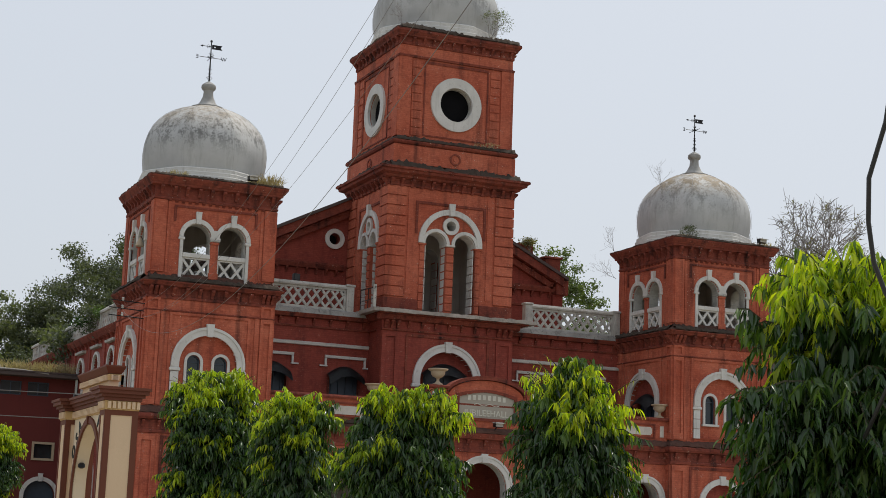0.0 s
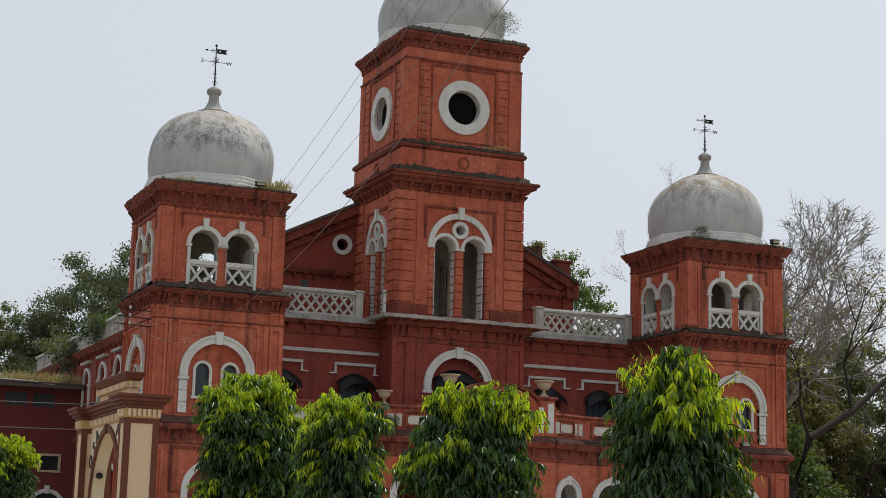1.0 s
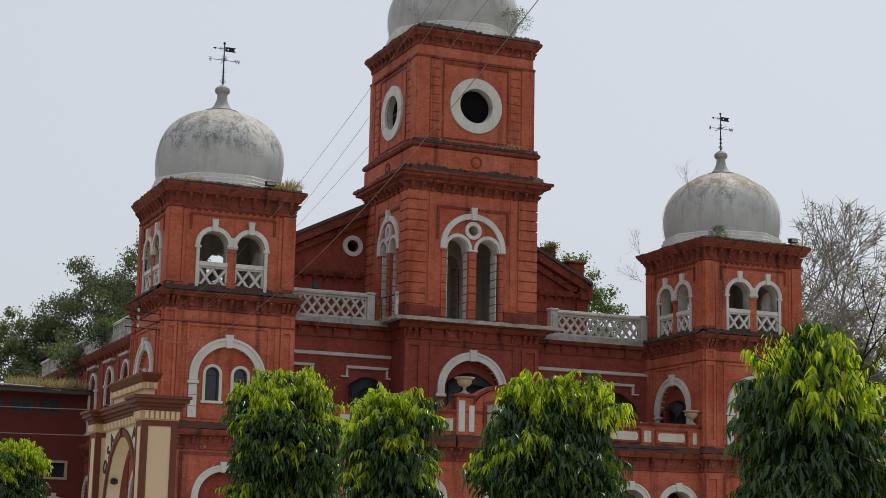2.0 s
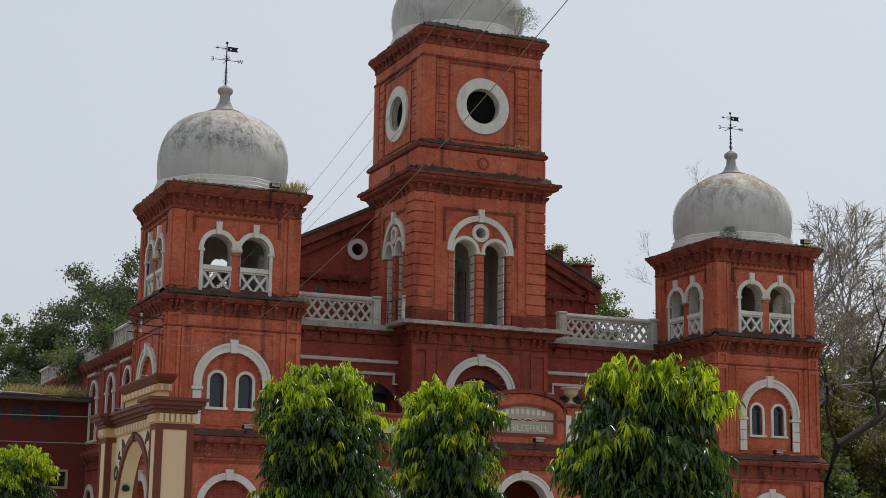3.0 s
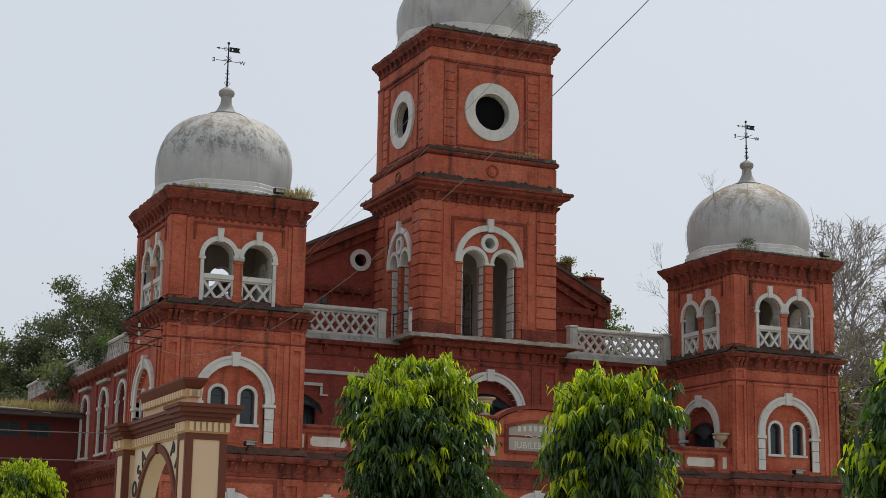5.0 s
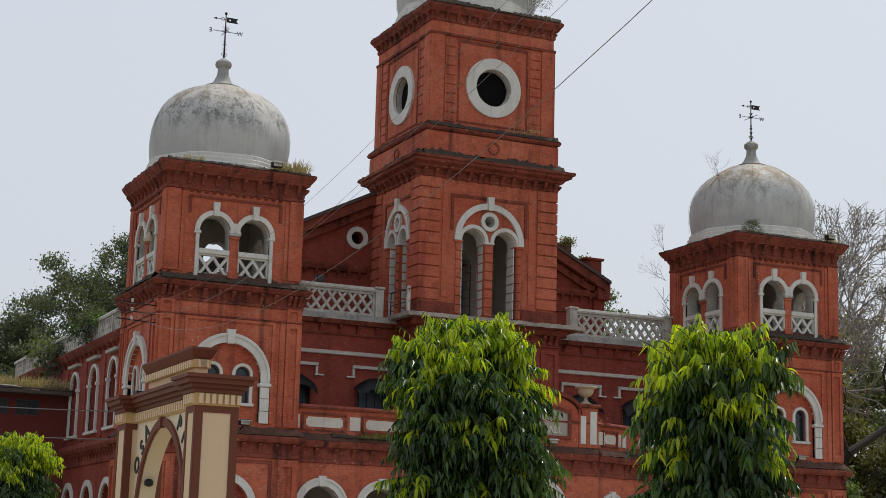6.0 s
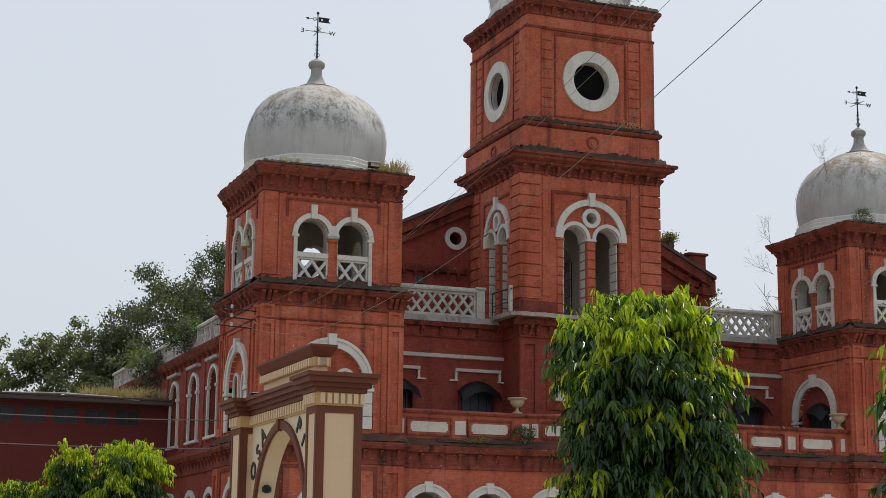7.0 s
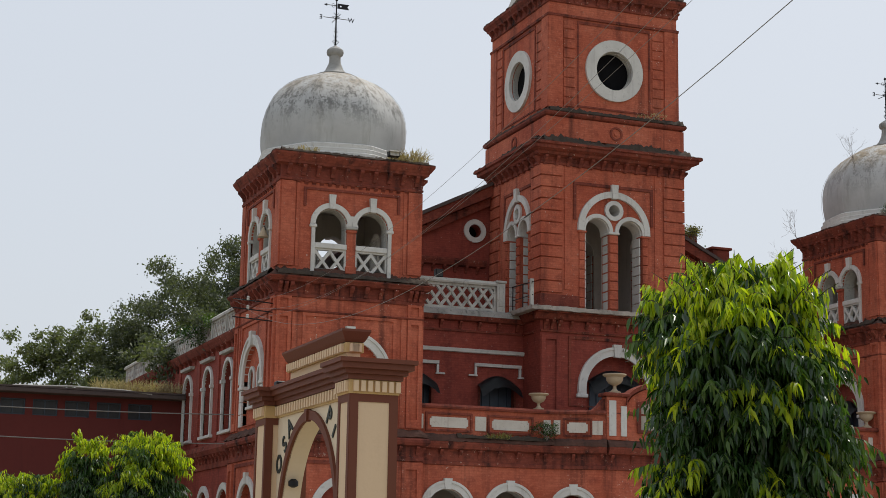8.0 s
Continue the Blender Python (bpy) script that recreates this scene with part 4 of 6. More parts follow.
part("post", block(-3.42, -3.3, 2.86, 2.96, 10.167, 11.03, None, 0.01), WHITE_WORN, rail_)
slab = part("balcony_slab", worn(block(-3.42, 3.42, 2.72, 6.7, 10.03, 10.166), 0.022, 60), SLAB, hall, "weathered projecting concrete slab")
part("slab_bed", block(-3.15, 3.15, 2.86, 6.7, 9.98, 10.028), RED_TRIM, slab)

speaker = thing("loudspeaker", "small dark loudspeaker box on the roof balustrade", "speaker", (-5.96, 4.58, 11.132))
part("cabinet", block(-0.13, 0.13, -0.1, 0.1, 0.0, 0.27, None, 0.015), IRON, speaker)
part("grille", block(-0.1, 0.1, -0.112, -0.102, 0.03, 0.24), BLACK_CABLE, speaker)

# ---- roof behind with gables ----
GY, GX, EZ, PZ = 8.0, 7.2, 12.95, 16.5
m = face_of(0, GY, "south")
slope = (PZ - EZ) / GX
mr = face_of(-0.22, GY, "south")
holes = [circle(-3.3, 13.55, 0.24, 20), circle(3.3, 13.55, 0.24, 20)]
part("gable_wall", plate([(-GX + 0.35, 9.9), (GX - 0.35, 9.9), (GX - 0.35, EZ), (0, PZ - 0.12), (-GX + 0.35, EZ)], holes, -T, 0, m), RED_PLASTER, hall)
for s in (-1, 1):
    r = part("round_surround", plate(circle(s * 3.3, 13.55, 0.42, 28), [circle(s * 3.3, 13.55, 0.24, 28)], -0.02, 0.07, m), WHITE, hall, "white ring round a small circular vent")
    # added black disc for the dark hollow behind the vent
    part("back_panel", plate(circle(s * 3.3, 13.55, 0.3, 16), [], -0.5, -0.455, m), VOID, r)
    part("gable_band", strip([(0, 12.2), (0.14, 12.25), (0.2, 12.4), (0.2, 12.48), (0, 12.52)], *sorted((s * 2.9, s * (GX - 0.3))), m), RED_TRIM, hall)
    part("gable_band", strip([(0, 11.55), (0.06, 11.57), (0.06, 11.66), (0, 11.68)], *sorted((s * 2.9, s * (GX - 0.3))), m), RED_TRIM, hall)
    corbels(CORBEL_SMALL, hall, [s * (3.2 + 0.42 * k) for k in range(9)], 12.24, m)
    # raking cornice with brackets, then the roof sheet
    rake = part("raking_cornice", plate([(0, PZ - 0.45), (0, PZ - 0.05), (s * (GX + 0.1), EZ - 0.05 - 0.1 * slope), (s * (GX + 0.1), EZ - 0.4 - 0.1 * slope)], [], 0.0, 0.42, mr), RED_TRIM, hall)
    part("raking_mould", plate([(0, PZ - 0.75), (0, PZ - 0.45), (s * (GX - 0.3), EZ - 0.32), (s * (GX - 0.3), EZ - 0.6)], [], 0.0, 0.2, mr), RED_TRIM, rake)
    for k in range(14):
        u = 0.6 + k * 0.48
        part("bracket", CORBEL, None, rake, "", False, mr @ Matrix.Translation((s * u, PZ - 0.46 - u * slope, 0.02)))
    rb = bmesh.new()
    plate([(0, PZ - 0.04), (0, PZ + 0.09), (s * (GX + 0.3), EZ - 0.3 * slope + 0.09), (s * (GX + 0.3), EZ - 0.3 * slope - 0.04)], [], -16, 0.5, mr, rb)
    part("roof", rb, ROOF, hall, "dark felted pitched roof")
    kn = part("kneeler", block(*sorted((s * 6.2, s * 6.92)), 12.85, 13.66, -0.3, 0.34, m, 0.02), RED_TRIM, hall)
    part("kneeler_cap", block(*sorted((s * 6.12, s * 7.0)), 13.663, 13.76, -0.36, 0.42, m, 0.02), RED_TRIM, kn)
    eave = part("eave_block", block(*sorted((s * (GX - 0.42), s * (GX + 0.16))), 12.15, 12.78, -0.3, 0.3, m, 0.02), RED_TRIM, hall)
    part("eave_block", block(*sorted((s * (GX - 0.5), s * (GX - 0.02))), 9.9, 12.15, -0.3, 0.12, m), RED_PLASTER, hall)
part("inner_wall", block(-2.2, 2.2, 7.9, 7.96, 10.56, 15.0), GREY_PLASTER, hall)
part("chimney_block", block(5.2, 5.9, GY + 0.3, GY + 1.0, 13.0, 14.35), RED_TRIM, hall)
part("roof_slab", block(-XW - 0.3, XW + 0.3, 4.9, 24, 9.6, 9.95), ROOF, hall)
part("wall", block(-GX + 0.4, -GX + 0.85, GY + 0.47, 24, 9.95, 12.8), RED_PLASTER, hall)
part("wall", block(GX - 0.85, GX - 0.4, GY + 0.47, 24, 9.95, 12.8), RED_PLASTER, hall)
part("wall", block(-GX + 0.4, GX - 0.4, 24.0, 24.45, 0, 12.8), RED_PLASTER, hall)

# ---- ground arcade, terrace and parapet ----
AY, PY, PX0, PX1, PC = 0.55, -0.2, 3.97, 2.22, -0.02       # arcade line, porch front, where its splays start and end


def arcade(m, x0, x1, arches, top, parent):
    holes = [arch(c, h, 0.02, sp) for c, h, sp in arches]
    part("wall", plate(rect(x0, x1, 0, top), holes, -T, 0, m), RED, parent)
    for c, h, sp in arches:
        sur = part("arch_surround", arch_band(c, h, 0.24, sp - 0.9, sp, -0.03, 0.07, m, 22), WHITE, parent, "white limewashed arch surround")
        part("roll", arch_band(c, h + 0.17, 0.075, sp - 0.9, sp, 0.07, 0.10, m, 22), WHITE, sur)
        part("keystone", keystone(c, sp + h - 0.02, sp + h + 0.3, 0.09, 0.13, 0, 0.11, m), WHITE, sur)
        part("reveal", arch_band(c, h - 0.02, 0.022, 0.05, sp, -T - 0.01, -0.035, m, 18), WHITE_WORN, sur)


def parapet(m, x0, x1, piers, panels, parent):
    """Solid terrace parapet: belt cornice with brackets, dark ledge, panelled wall and coping."""
    belt = part("cornice", strip([(0, 4.74), (0.05, 4.76), (0.05, 4.86), (0, 4.88), (0, 5.2), (0.16, 5.24), (0.22, 5.38), (0.22, 5.44), (0, 5.44)], x0, x1, m), RED_TRIM, parent)
    n = max(2, round((x1 - x0) / 0.62))
    corbels(CORBEL_SMALL, belt, evenly(x0 + 0.15, x1 - 0.15, n), 5.21, m)
    part("coping", worn(strip([(-0.2, 5.443), (0.24, 5.443), (0.2, 5.55), (0.06, 5.66), (-0.2, 5.66)], x0, x1, m), 0.025, 40), MOSSY, belt, "blackened ledge with moss")
    part("parapet_wall", block(x0, x1, 5.6, 6.42, -0.3, 0, m), RED, parent)
    part("coping", strip([(-0.36, 6.422), (0.08, 6.422), (0.1, 6.48), (0.05, 6.55), (-0.34, 6.55), (-0.38, 6.48)], x0, x1, m), RED_TRIM, parent)
    for u, w in piers:
        part("pier_panel", block(u - w / 2, u + w / 2, 5.8, 6.23, -0.02, 0.035, m, 0.008), WHITE_PANEL, parent, "small white panel")
    for u, w in panels:
        lo, hi, k = 5.86, 6.17, 0.05
        out = [(u - w / 2, lo + k), (u - w / 2 + k, lo + k), (u - w / 2 + k, lo), (u + w / 2 - k, lo), (u + w / 2 - k, lo + k), (u + w / 2, lo + k), (u + w / 2, hi - k), (u + w / 2 - k, hi - k), (u + w / 2 - k, hi), (u - w / 2 + k, hi), (u - w / 2 + k, hi - k), (u - w / 2, hi - k)]
        part("panel", plate(out, [], -0.02, 0.03, m), WHITE_PANEL, parent, "white panel with notched corners")
        part("panel_moulding", plate(rect(u - w / 2 - 0.14, u + w / 2 + 0.14, 5.74, 6.3), [rect(u - w / 2 - 0.08, u + w / 2 + 0.08, 5.8, 6.24)], -0.01, 0.045, m), RED_TRIM, parent)


ms = face_of(0, AY, "south")
arcade(ms, -XW - 0.05, BX - PX0 + 0.02, [(-7.12, 0.64, 3.42), (-5.1, 0.64, 3.42)], 5.2, hall)
parapet(ms, -XW, BX - PX0, [(-8.0, 0.16), (-6.08, 0.36)], [(-7.1, 1.22), (-5.1, 1.22)], hall)
arcade(ms, BX + PX0 - 0.02, XW + 0.05, [(7.12, 0.64, 3.42), (5.1, 0.64, 3.42)], 5.2, hall)
parapet(ms, BX + PX0, XW, [(7.85, 0.16), (5.82, 0.3)], [(6.84, 1.14), (4.84, 1.14)], hall)
for s in (-1, 1):
    ends = (BX + s * PX0, PC + s * PX1)
    dx, dy = abs(ends[0] - ends[1]), AY - PY
    ln = math.hypot(dx, dy)
    turn = math.atan2(s * dy, dx)
    mm = face_of(sum(ends) / 2, (AY + PY) / 2, turn)
    part("corner_core", block(ends[1] - 0.13, ends[1] + 0.13, PY + 0.05, PY + 0.34, 0, 6.4), RED, hall)
    arcade(mm, -ln / 2, ln / 2, [(0.0, 0.5, 3.5)], 5.2, hall)
    parapet(mm, -ln / 2, ln / 2, [(-s * (ln / 2 - 0.28), 0.34), (s * (ln / 2 - 0.2), 0.22), (s * (ln / 2 - 0.5), 0.2)], [(-s * 0.12, 0.62)], hall)
mp = face_of(PC, PY, "south")
arcade(mp, -PX1, PX1, [(0.0, 0.92, 3.5)], 5.2, hall)
parapet(mp, -PX1, PX1, [], [], hall)
part("pediment", plate([(-1.52, 5.66)] + [(1.52, 5.66)] + [(1.52 * math.cos(math.pi * i / 20), 6.72 + 0.66 * math.sin(math.pi * i / 20)) for i in range(21)], [], -0.29, 0.06, mp), RED, hall, "curved red parapet gable with a name plaque")
part("pediment_coping", plate([(-1.6 * math.cos(math.pi * i / 20), 6.74 + 0.66 * math.sin(math.pi * i / 20)) for i in range(21)] + [(1.6 * math.cos(math.pi * i / 20), 6.86 + 0.68 * math.sin(math.pi * i / 20)) for i in range(21)], [], -0.36, 0.16, mp), RED_TRIM, hall)
plaque = part("plaque", plate([(-1.1, 6.0), (1.1, 6.0)] + [(1.1 - 2.2 * i / 12, 6.74 + 0.2 * math.sin(math.pi * i / 12)) for i in range(13)], [], 0.03, 0.085, mp), PLAQUE, hall, "grey stone plaque with pale raised lettering")
part("plaque_frame", plate([(-1.22, 5.9), (1.22, 5.9)] + [(1.22 - 2.44 * i / 12, 6.84 + 0.2 * math.sin(math.pi * i / 12)) for i in range(13)],
                           [[(-1.1, 6.0), (1.1, 6.0)] + [(1.1 - 2.2 * i / 12, 6.74 + 0.2 * math.sin(math.pi * i / 12)) for i in range(13)]], 0.02, 0.13, mp), RED_TRIM, plaque)
cu = bpy.data.curves.new("lettering", "FONT")
cu.body, cu.size, cu.extrude, cu.align_x, cu.offset = "JUBILEEHALL", 0.31, 0.012, "CENTER", 0.004
cu.materials.append(PALE_LETTER)
part("lettering", mesh_of_text(cu, "lettering"), PALE_LETTER, plaque, "pale raised letters", False, mp @ Matrix.Translation((0, 6.08, 0.088)) @ Matrix.Diagonal((1.02, 1, 1, 1)))
for i in range(8):
    u = -0.7 + 0.2 * i
    part("bar", block(u - 0.055, u + 0.055, 6.6 + 0.06 * math.cos((u) * 1.6), 6.78 + 0.06 * math.cos((u) * 1.6), 0.084, 0.098, mp), PALE_LETTER, plaque)
orn = [(-0.5 + i * 0.05, 0, 6.48 + 0.035 * math.sin(i * 0.63)) for i in range(21)]
part("ornament", tube([(PC + x, PY - 0.095, z) for x, _, z in orn], 0.014, 5), PALE_LETTER, plaque)
for s in (-1, 1):
    pier = part("pier", block(*sorted((s * 1.53, s * 2.24)), 5.66, 6.98, -0.3, 0.09, mp, 0.015), RED, hall)
    part("pier_cap", block(*sorted((s * 1.46, s * 2.33)), 6.983, 7.1, -0.38, 0.18, mp, 0.03), RED_TRIM, pier)
    part("pier_panel", block(s * 2.06 - 0.12, s * 2.06 + 0.12, 5.78, 6.86, 0.08, 0.12, mp, 0.008), WHITE, pier)
    part("pier_panel", block(s * 1.68 - 0.1, s * 1.68 + 0.1, 5.78, 6.7, 0.08, 0.12, mp, 0.008), WHITE, pier)
    sweep = [(s * (2.24 + 0.07 * k), 6.5 + 0.42 * (1 - k / 8) ** 2) for k in range(9)]
    part("sweep", plate([(s * 2.24, 6.44)] + sweep + [(s * 2.8, 6.44)], [], -0.3, 0.04, face_of(PC, PY + 0.1, "south")), RED_TRIM, hall)
part("terrace", block(-XW - 0.02, XW + 0.02, AY + 0.1, WY, 5.3, 5.5), SLAB, hall)
part("terrace", plate([(BX - PX0, AY + 0.1), (PC - PX1, PY + 0.3), (PC + PX1, PY + 0.3), (BX + PX0, AY + 0.1)], [], 5.3, 5.5), SLAB, hall)
part("arcade_back_wall", block(-XW, XW, WY - 0.5, WY - 0.46, 0, 5.3), GREY_PLASTER, hall)


def urn(x, y, z, s=1.0):
    u = thing("stone_urn", "weathered buff stone urn standing on the terrace parapet", "urn", (x, y, z), "urns along the terrace")
    body = [(0.2, 0.0), (0.2, 0.05), (0.12, 0.08), (0.06, 0.15), (0.06, 0.24), (0.1, 0.27), (0.2, 0.32), (0.27, 0.42), (0.28, 0.52)]
    part("bowl", lathe([(r * s, zz * s) for r, zz in body], 20), URN_STONE, u, "", True)
    part("rim", lathe([(r * s, zz * s) for r, zz in [(0.28, 0.521), (0.36, 0.56), (0.39, 0.59), (0.38, 0.62), (0.31, 0.6)]], 20), URN_STONE, u, "", True)
    return u


for s in (-1, 1):
    if s < 0:
        urn(BX + s * PX0, AY + 0.15, 6.552, 0.8)
    urn(PC + s * 1.88, PY + 0.12, 7.103, 0.95)
    if s > 0:
        urn(s * (XW - 0.3), AY + 0.15, 6.552, 0.85)

# ---- west wing ----
WX = -12.42
mw = face_of(WX, 4.7, "west")


def wing_v(y):
    return 4.7 - y


wing_windows = (6.3, 9.05, 12.05)
holes = [arch(wing_v(y), 0.56, 5.95, 7.62) for y in wing_windows] + [arch(wing_v(y), 0.7, 1.0, 3.4) for y in wing_windows]
part("wall", plate(rect(wing_v(32), 0.0, 0, 9.1), holes, -T, 0, mw), RED_PLASTER, hall)
for y in wing_windows:
    c = wing_v(y)
    win = part("window", arch_band(c, 0.56, 0.11, 5.95, 7.62, -0.03, 0.08, mw, 18), WHITE, hall, "tall arched window with a white surround")
    part("pane", plate(arch(c, 0.58, 5.93, 7.62), [], -0.3, -0.25, mw), GLASS, win)
    part("frame", arch_band(c, 0.5, 0.06, 5.95, 7.62, -0.248, -0.18, mw, 16), BLUE_WOOD, win)
    part("mullion", block(c - 0.025, c + 0.025, 5.95, 8.1, -0.248, -0.19, mw), BLUE_WOOD, win)
    part("transom", block(c - 0.5, c + 0.5, 7.4, 7.46, -0.247, -0.188, mw), BLUE_WOOD, win)
    part("sill", block(c - 0.82, c + 0.82, 5.85, 5.948, -0.03, 0.13, mw, 0.01), WHITE, win)
    part("impost", block(c - 0.74, c - 0.54, 7.5, 7.6, -0.03, 0.12, mw), WHITE, win)
    part("impost", block(c + 0.54, c + 0.74, 7.5, 7.6, -0.03, 0.12, mw), WHITE, win)
    part("lintel", strip([(0, 8.42), (0.16, 8.43), (0.18, 8.52), (0, 8.54)], c - 0.75, c + 0.75, mw), WHITE_WORN, hall)
    part("arch_surround", arch_band(c, 0.7, 0.2, 2.4, 3.4, -0.03, 0.07, mw, 18), WHITE, hall)
    part("blind_panel", plate(arch(c, 0.72, 0.98, 3.4), [], -0.3, -0.25, mw), RED_PLASTER, hall)
    part("pilaster", block(c - 1.53, c - 1.21, 5.7, 8.6, -0.01, 0.05, mw), RED_PLASTER, hall)
wb = part("cornice", strip([(0, 4.8), (0.05, 4.82), (0.05, 5.2), (0.2, 5.26), (0.26, 5.4), (0.22, 5.55), (0, 5.66)], wing_v(13.0), 0, mw), RED_TRIM, hall)
corbels(CORBEL_SMALL, wb, evenly(wing_v(13.0) + 0.2, -0.2, 18), 5.24, mw @ Matrix.Translation((0, 0, 0.05)))
wc = part("cornice", strip([(0, 8.72), (0.14, 8.78), (0.26, 8.95), (0.28, 9.02), (0, 9.1)], wing_v(32), 0, mw), RED_TRIM, hall)
corbels(CORBEL_SMALL, wc, evenly(wing_v(32) + 0.2, -0.2, 40), 8.77, mw)
wr = part("rail", strip([(-0.12, 9.72), (0.12, 9.72), (0.13, 9.8), (0.08, 9.86), (-0.12, 9.86)], wing_v(24), 0, mw), WHITE_WORN, hall, "weathered white rail over a lattice balustrade")
for i in range(10):
    a = wing_v(24) + i * 1.93
    part("lattice", lattice(a + 0.05, a + 1.88, 9.05, 9.72, 5, 0.08, -0.06, 0.05, 0.07, mw), WHITE_WORN, wr)
    part("post", block(a + 1.88, a + 1.98, 9.05, 9.72, -0.1, 0.1, mw), WHITE_WORN, wr)
part("roof_slab", block(-12.4, -7.0, 4.8, 32, 8.7, 9.0), ROOF, hall)
part("wall", block(8.1, 12.5, 4.75, 24, 0, 9.0), RED_PLASTER, hall)

# ---- low annexe against the west wing ----
annexe = thing("annexe", "low dark red annexe with a flat roof beside the hall", "building")
ma = face_of(WX, 13.1, "south")
holes = [rect(-14.0 + 1.1 * i, -13.15 + 1.1 * i, 6.72, 7.28) for i in range(12)] + [rect(-1.5, -0.72, 4.2, 4.82), arch(-1.13, 0.62, 0.0, 2.72)] + [rect(-9.3 + 3 * i, -8.3 + 3 * i, 3.0, 4.4) for i in range(2)]
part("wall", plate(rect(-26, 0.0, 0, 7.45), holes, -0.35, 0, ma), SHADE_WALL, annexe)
for i in range(12):
    w = part("window", plate(rect(-14.02 + 1.1 * i, -13.13 + 1.1 * i, 6.7, 7.3), [rect(-13.96 + 1.1 * i, -13.19 + 1.1 * i, 6.76, 7.24)], -0.2, -0.08, ma), BLUE_WOOD, annexe)
    part("pane", block(-13.98 + 1.1 * i, -13.17 + 1.1 * i, 6.74, 7.26, -0.18, -0.15, ma), AWNING, w)
    part("bar", block(-13.59 + 1.1 * i, -13.55 + 1.1 * i, 6.74, 7.26, -0.14, -0.1, ma), BLUE_WOOD, w)
w = part("window", plate(rect(-1.56, -0.66, 4.14, 4.88), [rect(-1.47, -0.75, 4.23, 4.79)], -0.1, 0.05, ma), URN_STONE, annexe, "small square window")
part("pane", block(-1.5, -0.72, 4.2, 4.82, -0.18, -0.12, ma), GLASS, w)
sur = part("arch_surround", arch_band(-1.13, 0.62, 0.16, 2.3, 2.72, -0.02, 0.06, ma, 18), WHITE, annexe, "white limewashed arch surround")
part("keystone", keystone(-1.13, 3.3, 3.62, 0.07, 0.1, 0, 0.1, ma), WHITE, sur)
part("door", block(-1.74, -0.52, 0, 3.34, -0.3, -0.26, ma), BLUE_WOOD, annexe)
for i in range(2):
    w = part("window", plate(rect(-9.36 + 3 * i, -8.24 + 3 * i, 2.94, 4.46), [rect(-9.26 + 3 * i, -8.34 + 3 * i, 3.04, 4.36)], -0.1, 0.04, ma), BLUE_WOOD, annexe)
    part("pane", block(-9.3 + 3 * i, -8.3 + 3 * i, 3.0, 4.4, -0.18, -0.12, ma), GLASS, w)
part("roof", block(-26.4, -0.0, 7.45, 7.61, -9, 0.62, ma, 0.02), ROOF, annexe, "thin flat concrete roof with a deep eave")
part("roof_edge", block(-26.4, -0.0, 7.613, 7.665, 0.45, 0.64, ma), ROOF, annexe)
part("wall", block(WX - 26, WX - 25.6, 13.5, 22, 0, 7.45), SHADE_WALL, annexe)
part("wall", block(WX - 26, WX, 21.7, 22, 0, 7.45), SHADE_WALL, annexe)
part("gutter", tube([(WX - 6, 12.5, 7.66), (WX - 4, 12.5, 7.72), (WX - 2.2, 12.5, 7.68), (WX - 1.2, 12.5, 7.58)], 0.03, 8), WHITE_WORN, annexe)


# ---- cream gateway ----
gate = thing("memorial_gateway", "cream gateway with brown cornice and a pointed arch", "gateway")
GX0, GX1, GY0, GY1 = -19.91, -19.4, -29.2, -25.5       # west face, east face, near end, far end


def gate_pier(y0, y1):
    p = part("pier", block(GX0, GX1, y0, y1, 0, 3.42), CREAM, gate, "cream pier with brown borders")
    for m, w in ((face_of(GX0, y0, "south"), GX1 - GX0), (face_of(GX1, y1, "north"), GX1 - GX0), (face_of(GX0, y1, "west"), y1 - y0), (face_of(GX1, y0, "east"), y1 - y0)):
        e = 0.085 if w > 0.5 else 0.06
        part("border", plate(rect(-0.006, w + 0.006, 0.1, 3.44), [rect(e, w - e, 0.35, 3.34)], -0.004, 0.012, m), BROWN, p, "brown painted border")
    return p


gate_pier(GY0, GY0 + 0.38)
gate_pier(GY1 - 0.45, GY1)
WXG0, WXG1 = GX0 + 0.15, GX1 - 0.14
mg = face_of(WXG0, GY0 + 0.38, "west")
span = (GY1 - 0.45) - (GY0 + 0.38)
ac, ah = -span / 2 - 0.1, 1.1


def pointed(c, half, bottom, spring, top, n=16):
    """A pointed, slightly swelling arch."""
    pts = []
    for i in range(n + 1):
        f = math.sin(0.5 * math.pi * i / n)
        pts.append((c + half * (1 - f ** 2) ** 0.53, spring + (top - spring) * f))
    left = [(2 * c - u, v) for u, v in pts[::-1]][1:]
    return [(c - half, bottom), (c + half, bottom)] + pts + left


part("arch_wall", plate(rect(-span, 0, 0, 3.42), [pointed(ac, ah, 0.02, 2.1, 3.3)], -(WXG1 - WXG0), 0, mg), PALE_CREAM, gate, "pale cream wall with a pointed archway")
inner, outer = pointed(ac, ah, 0.02, 2.1, 3.3), pointed(ac, ah + 0.08, 0.02, 2.1, 3.405)
part("arch_moulding", plate(outer, [[(u, v) if k > 1 else (u, v + 0.01) for k, (u, v) in enumerate(inner)]], -0.01, 0.035, mg), BROWN, gate, "brown moulding round the arch")
part("keystone", keystone(ac, 3.28, 3.42, 0.035, 0.045, 0, 0.06, mg), BROWN, gate)
# dentil band, cornice and attic


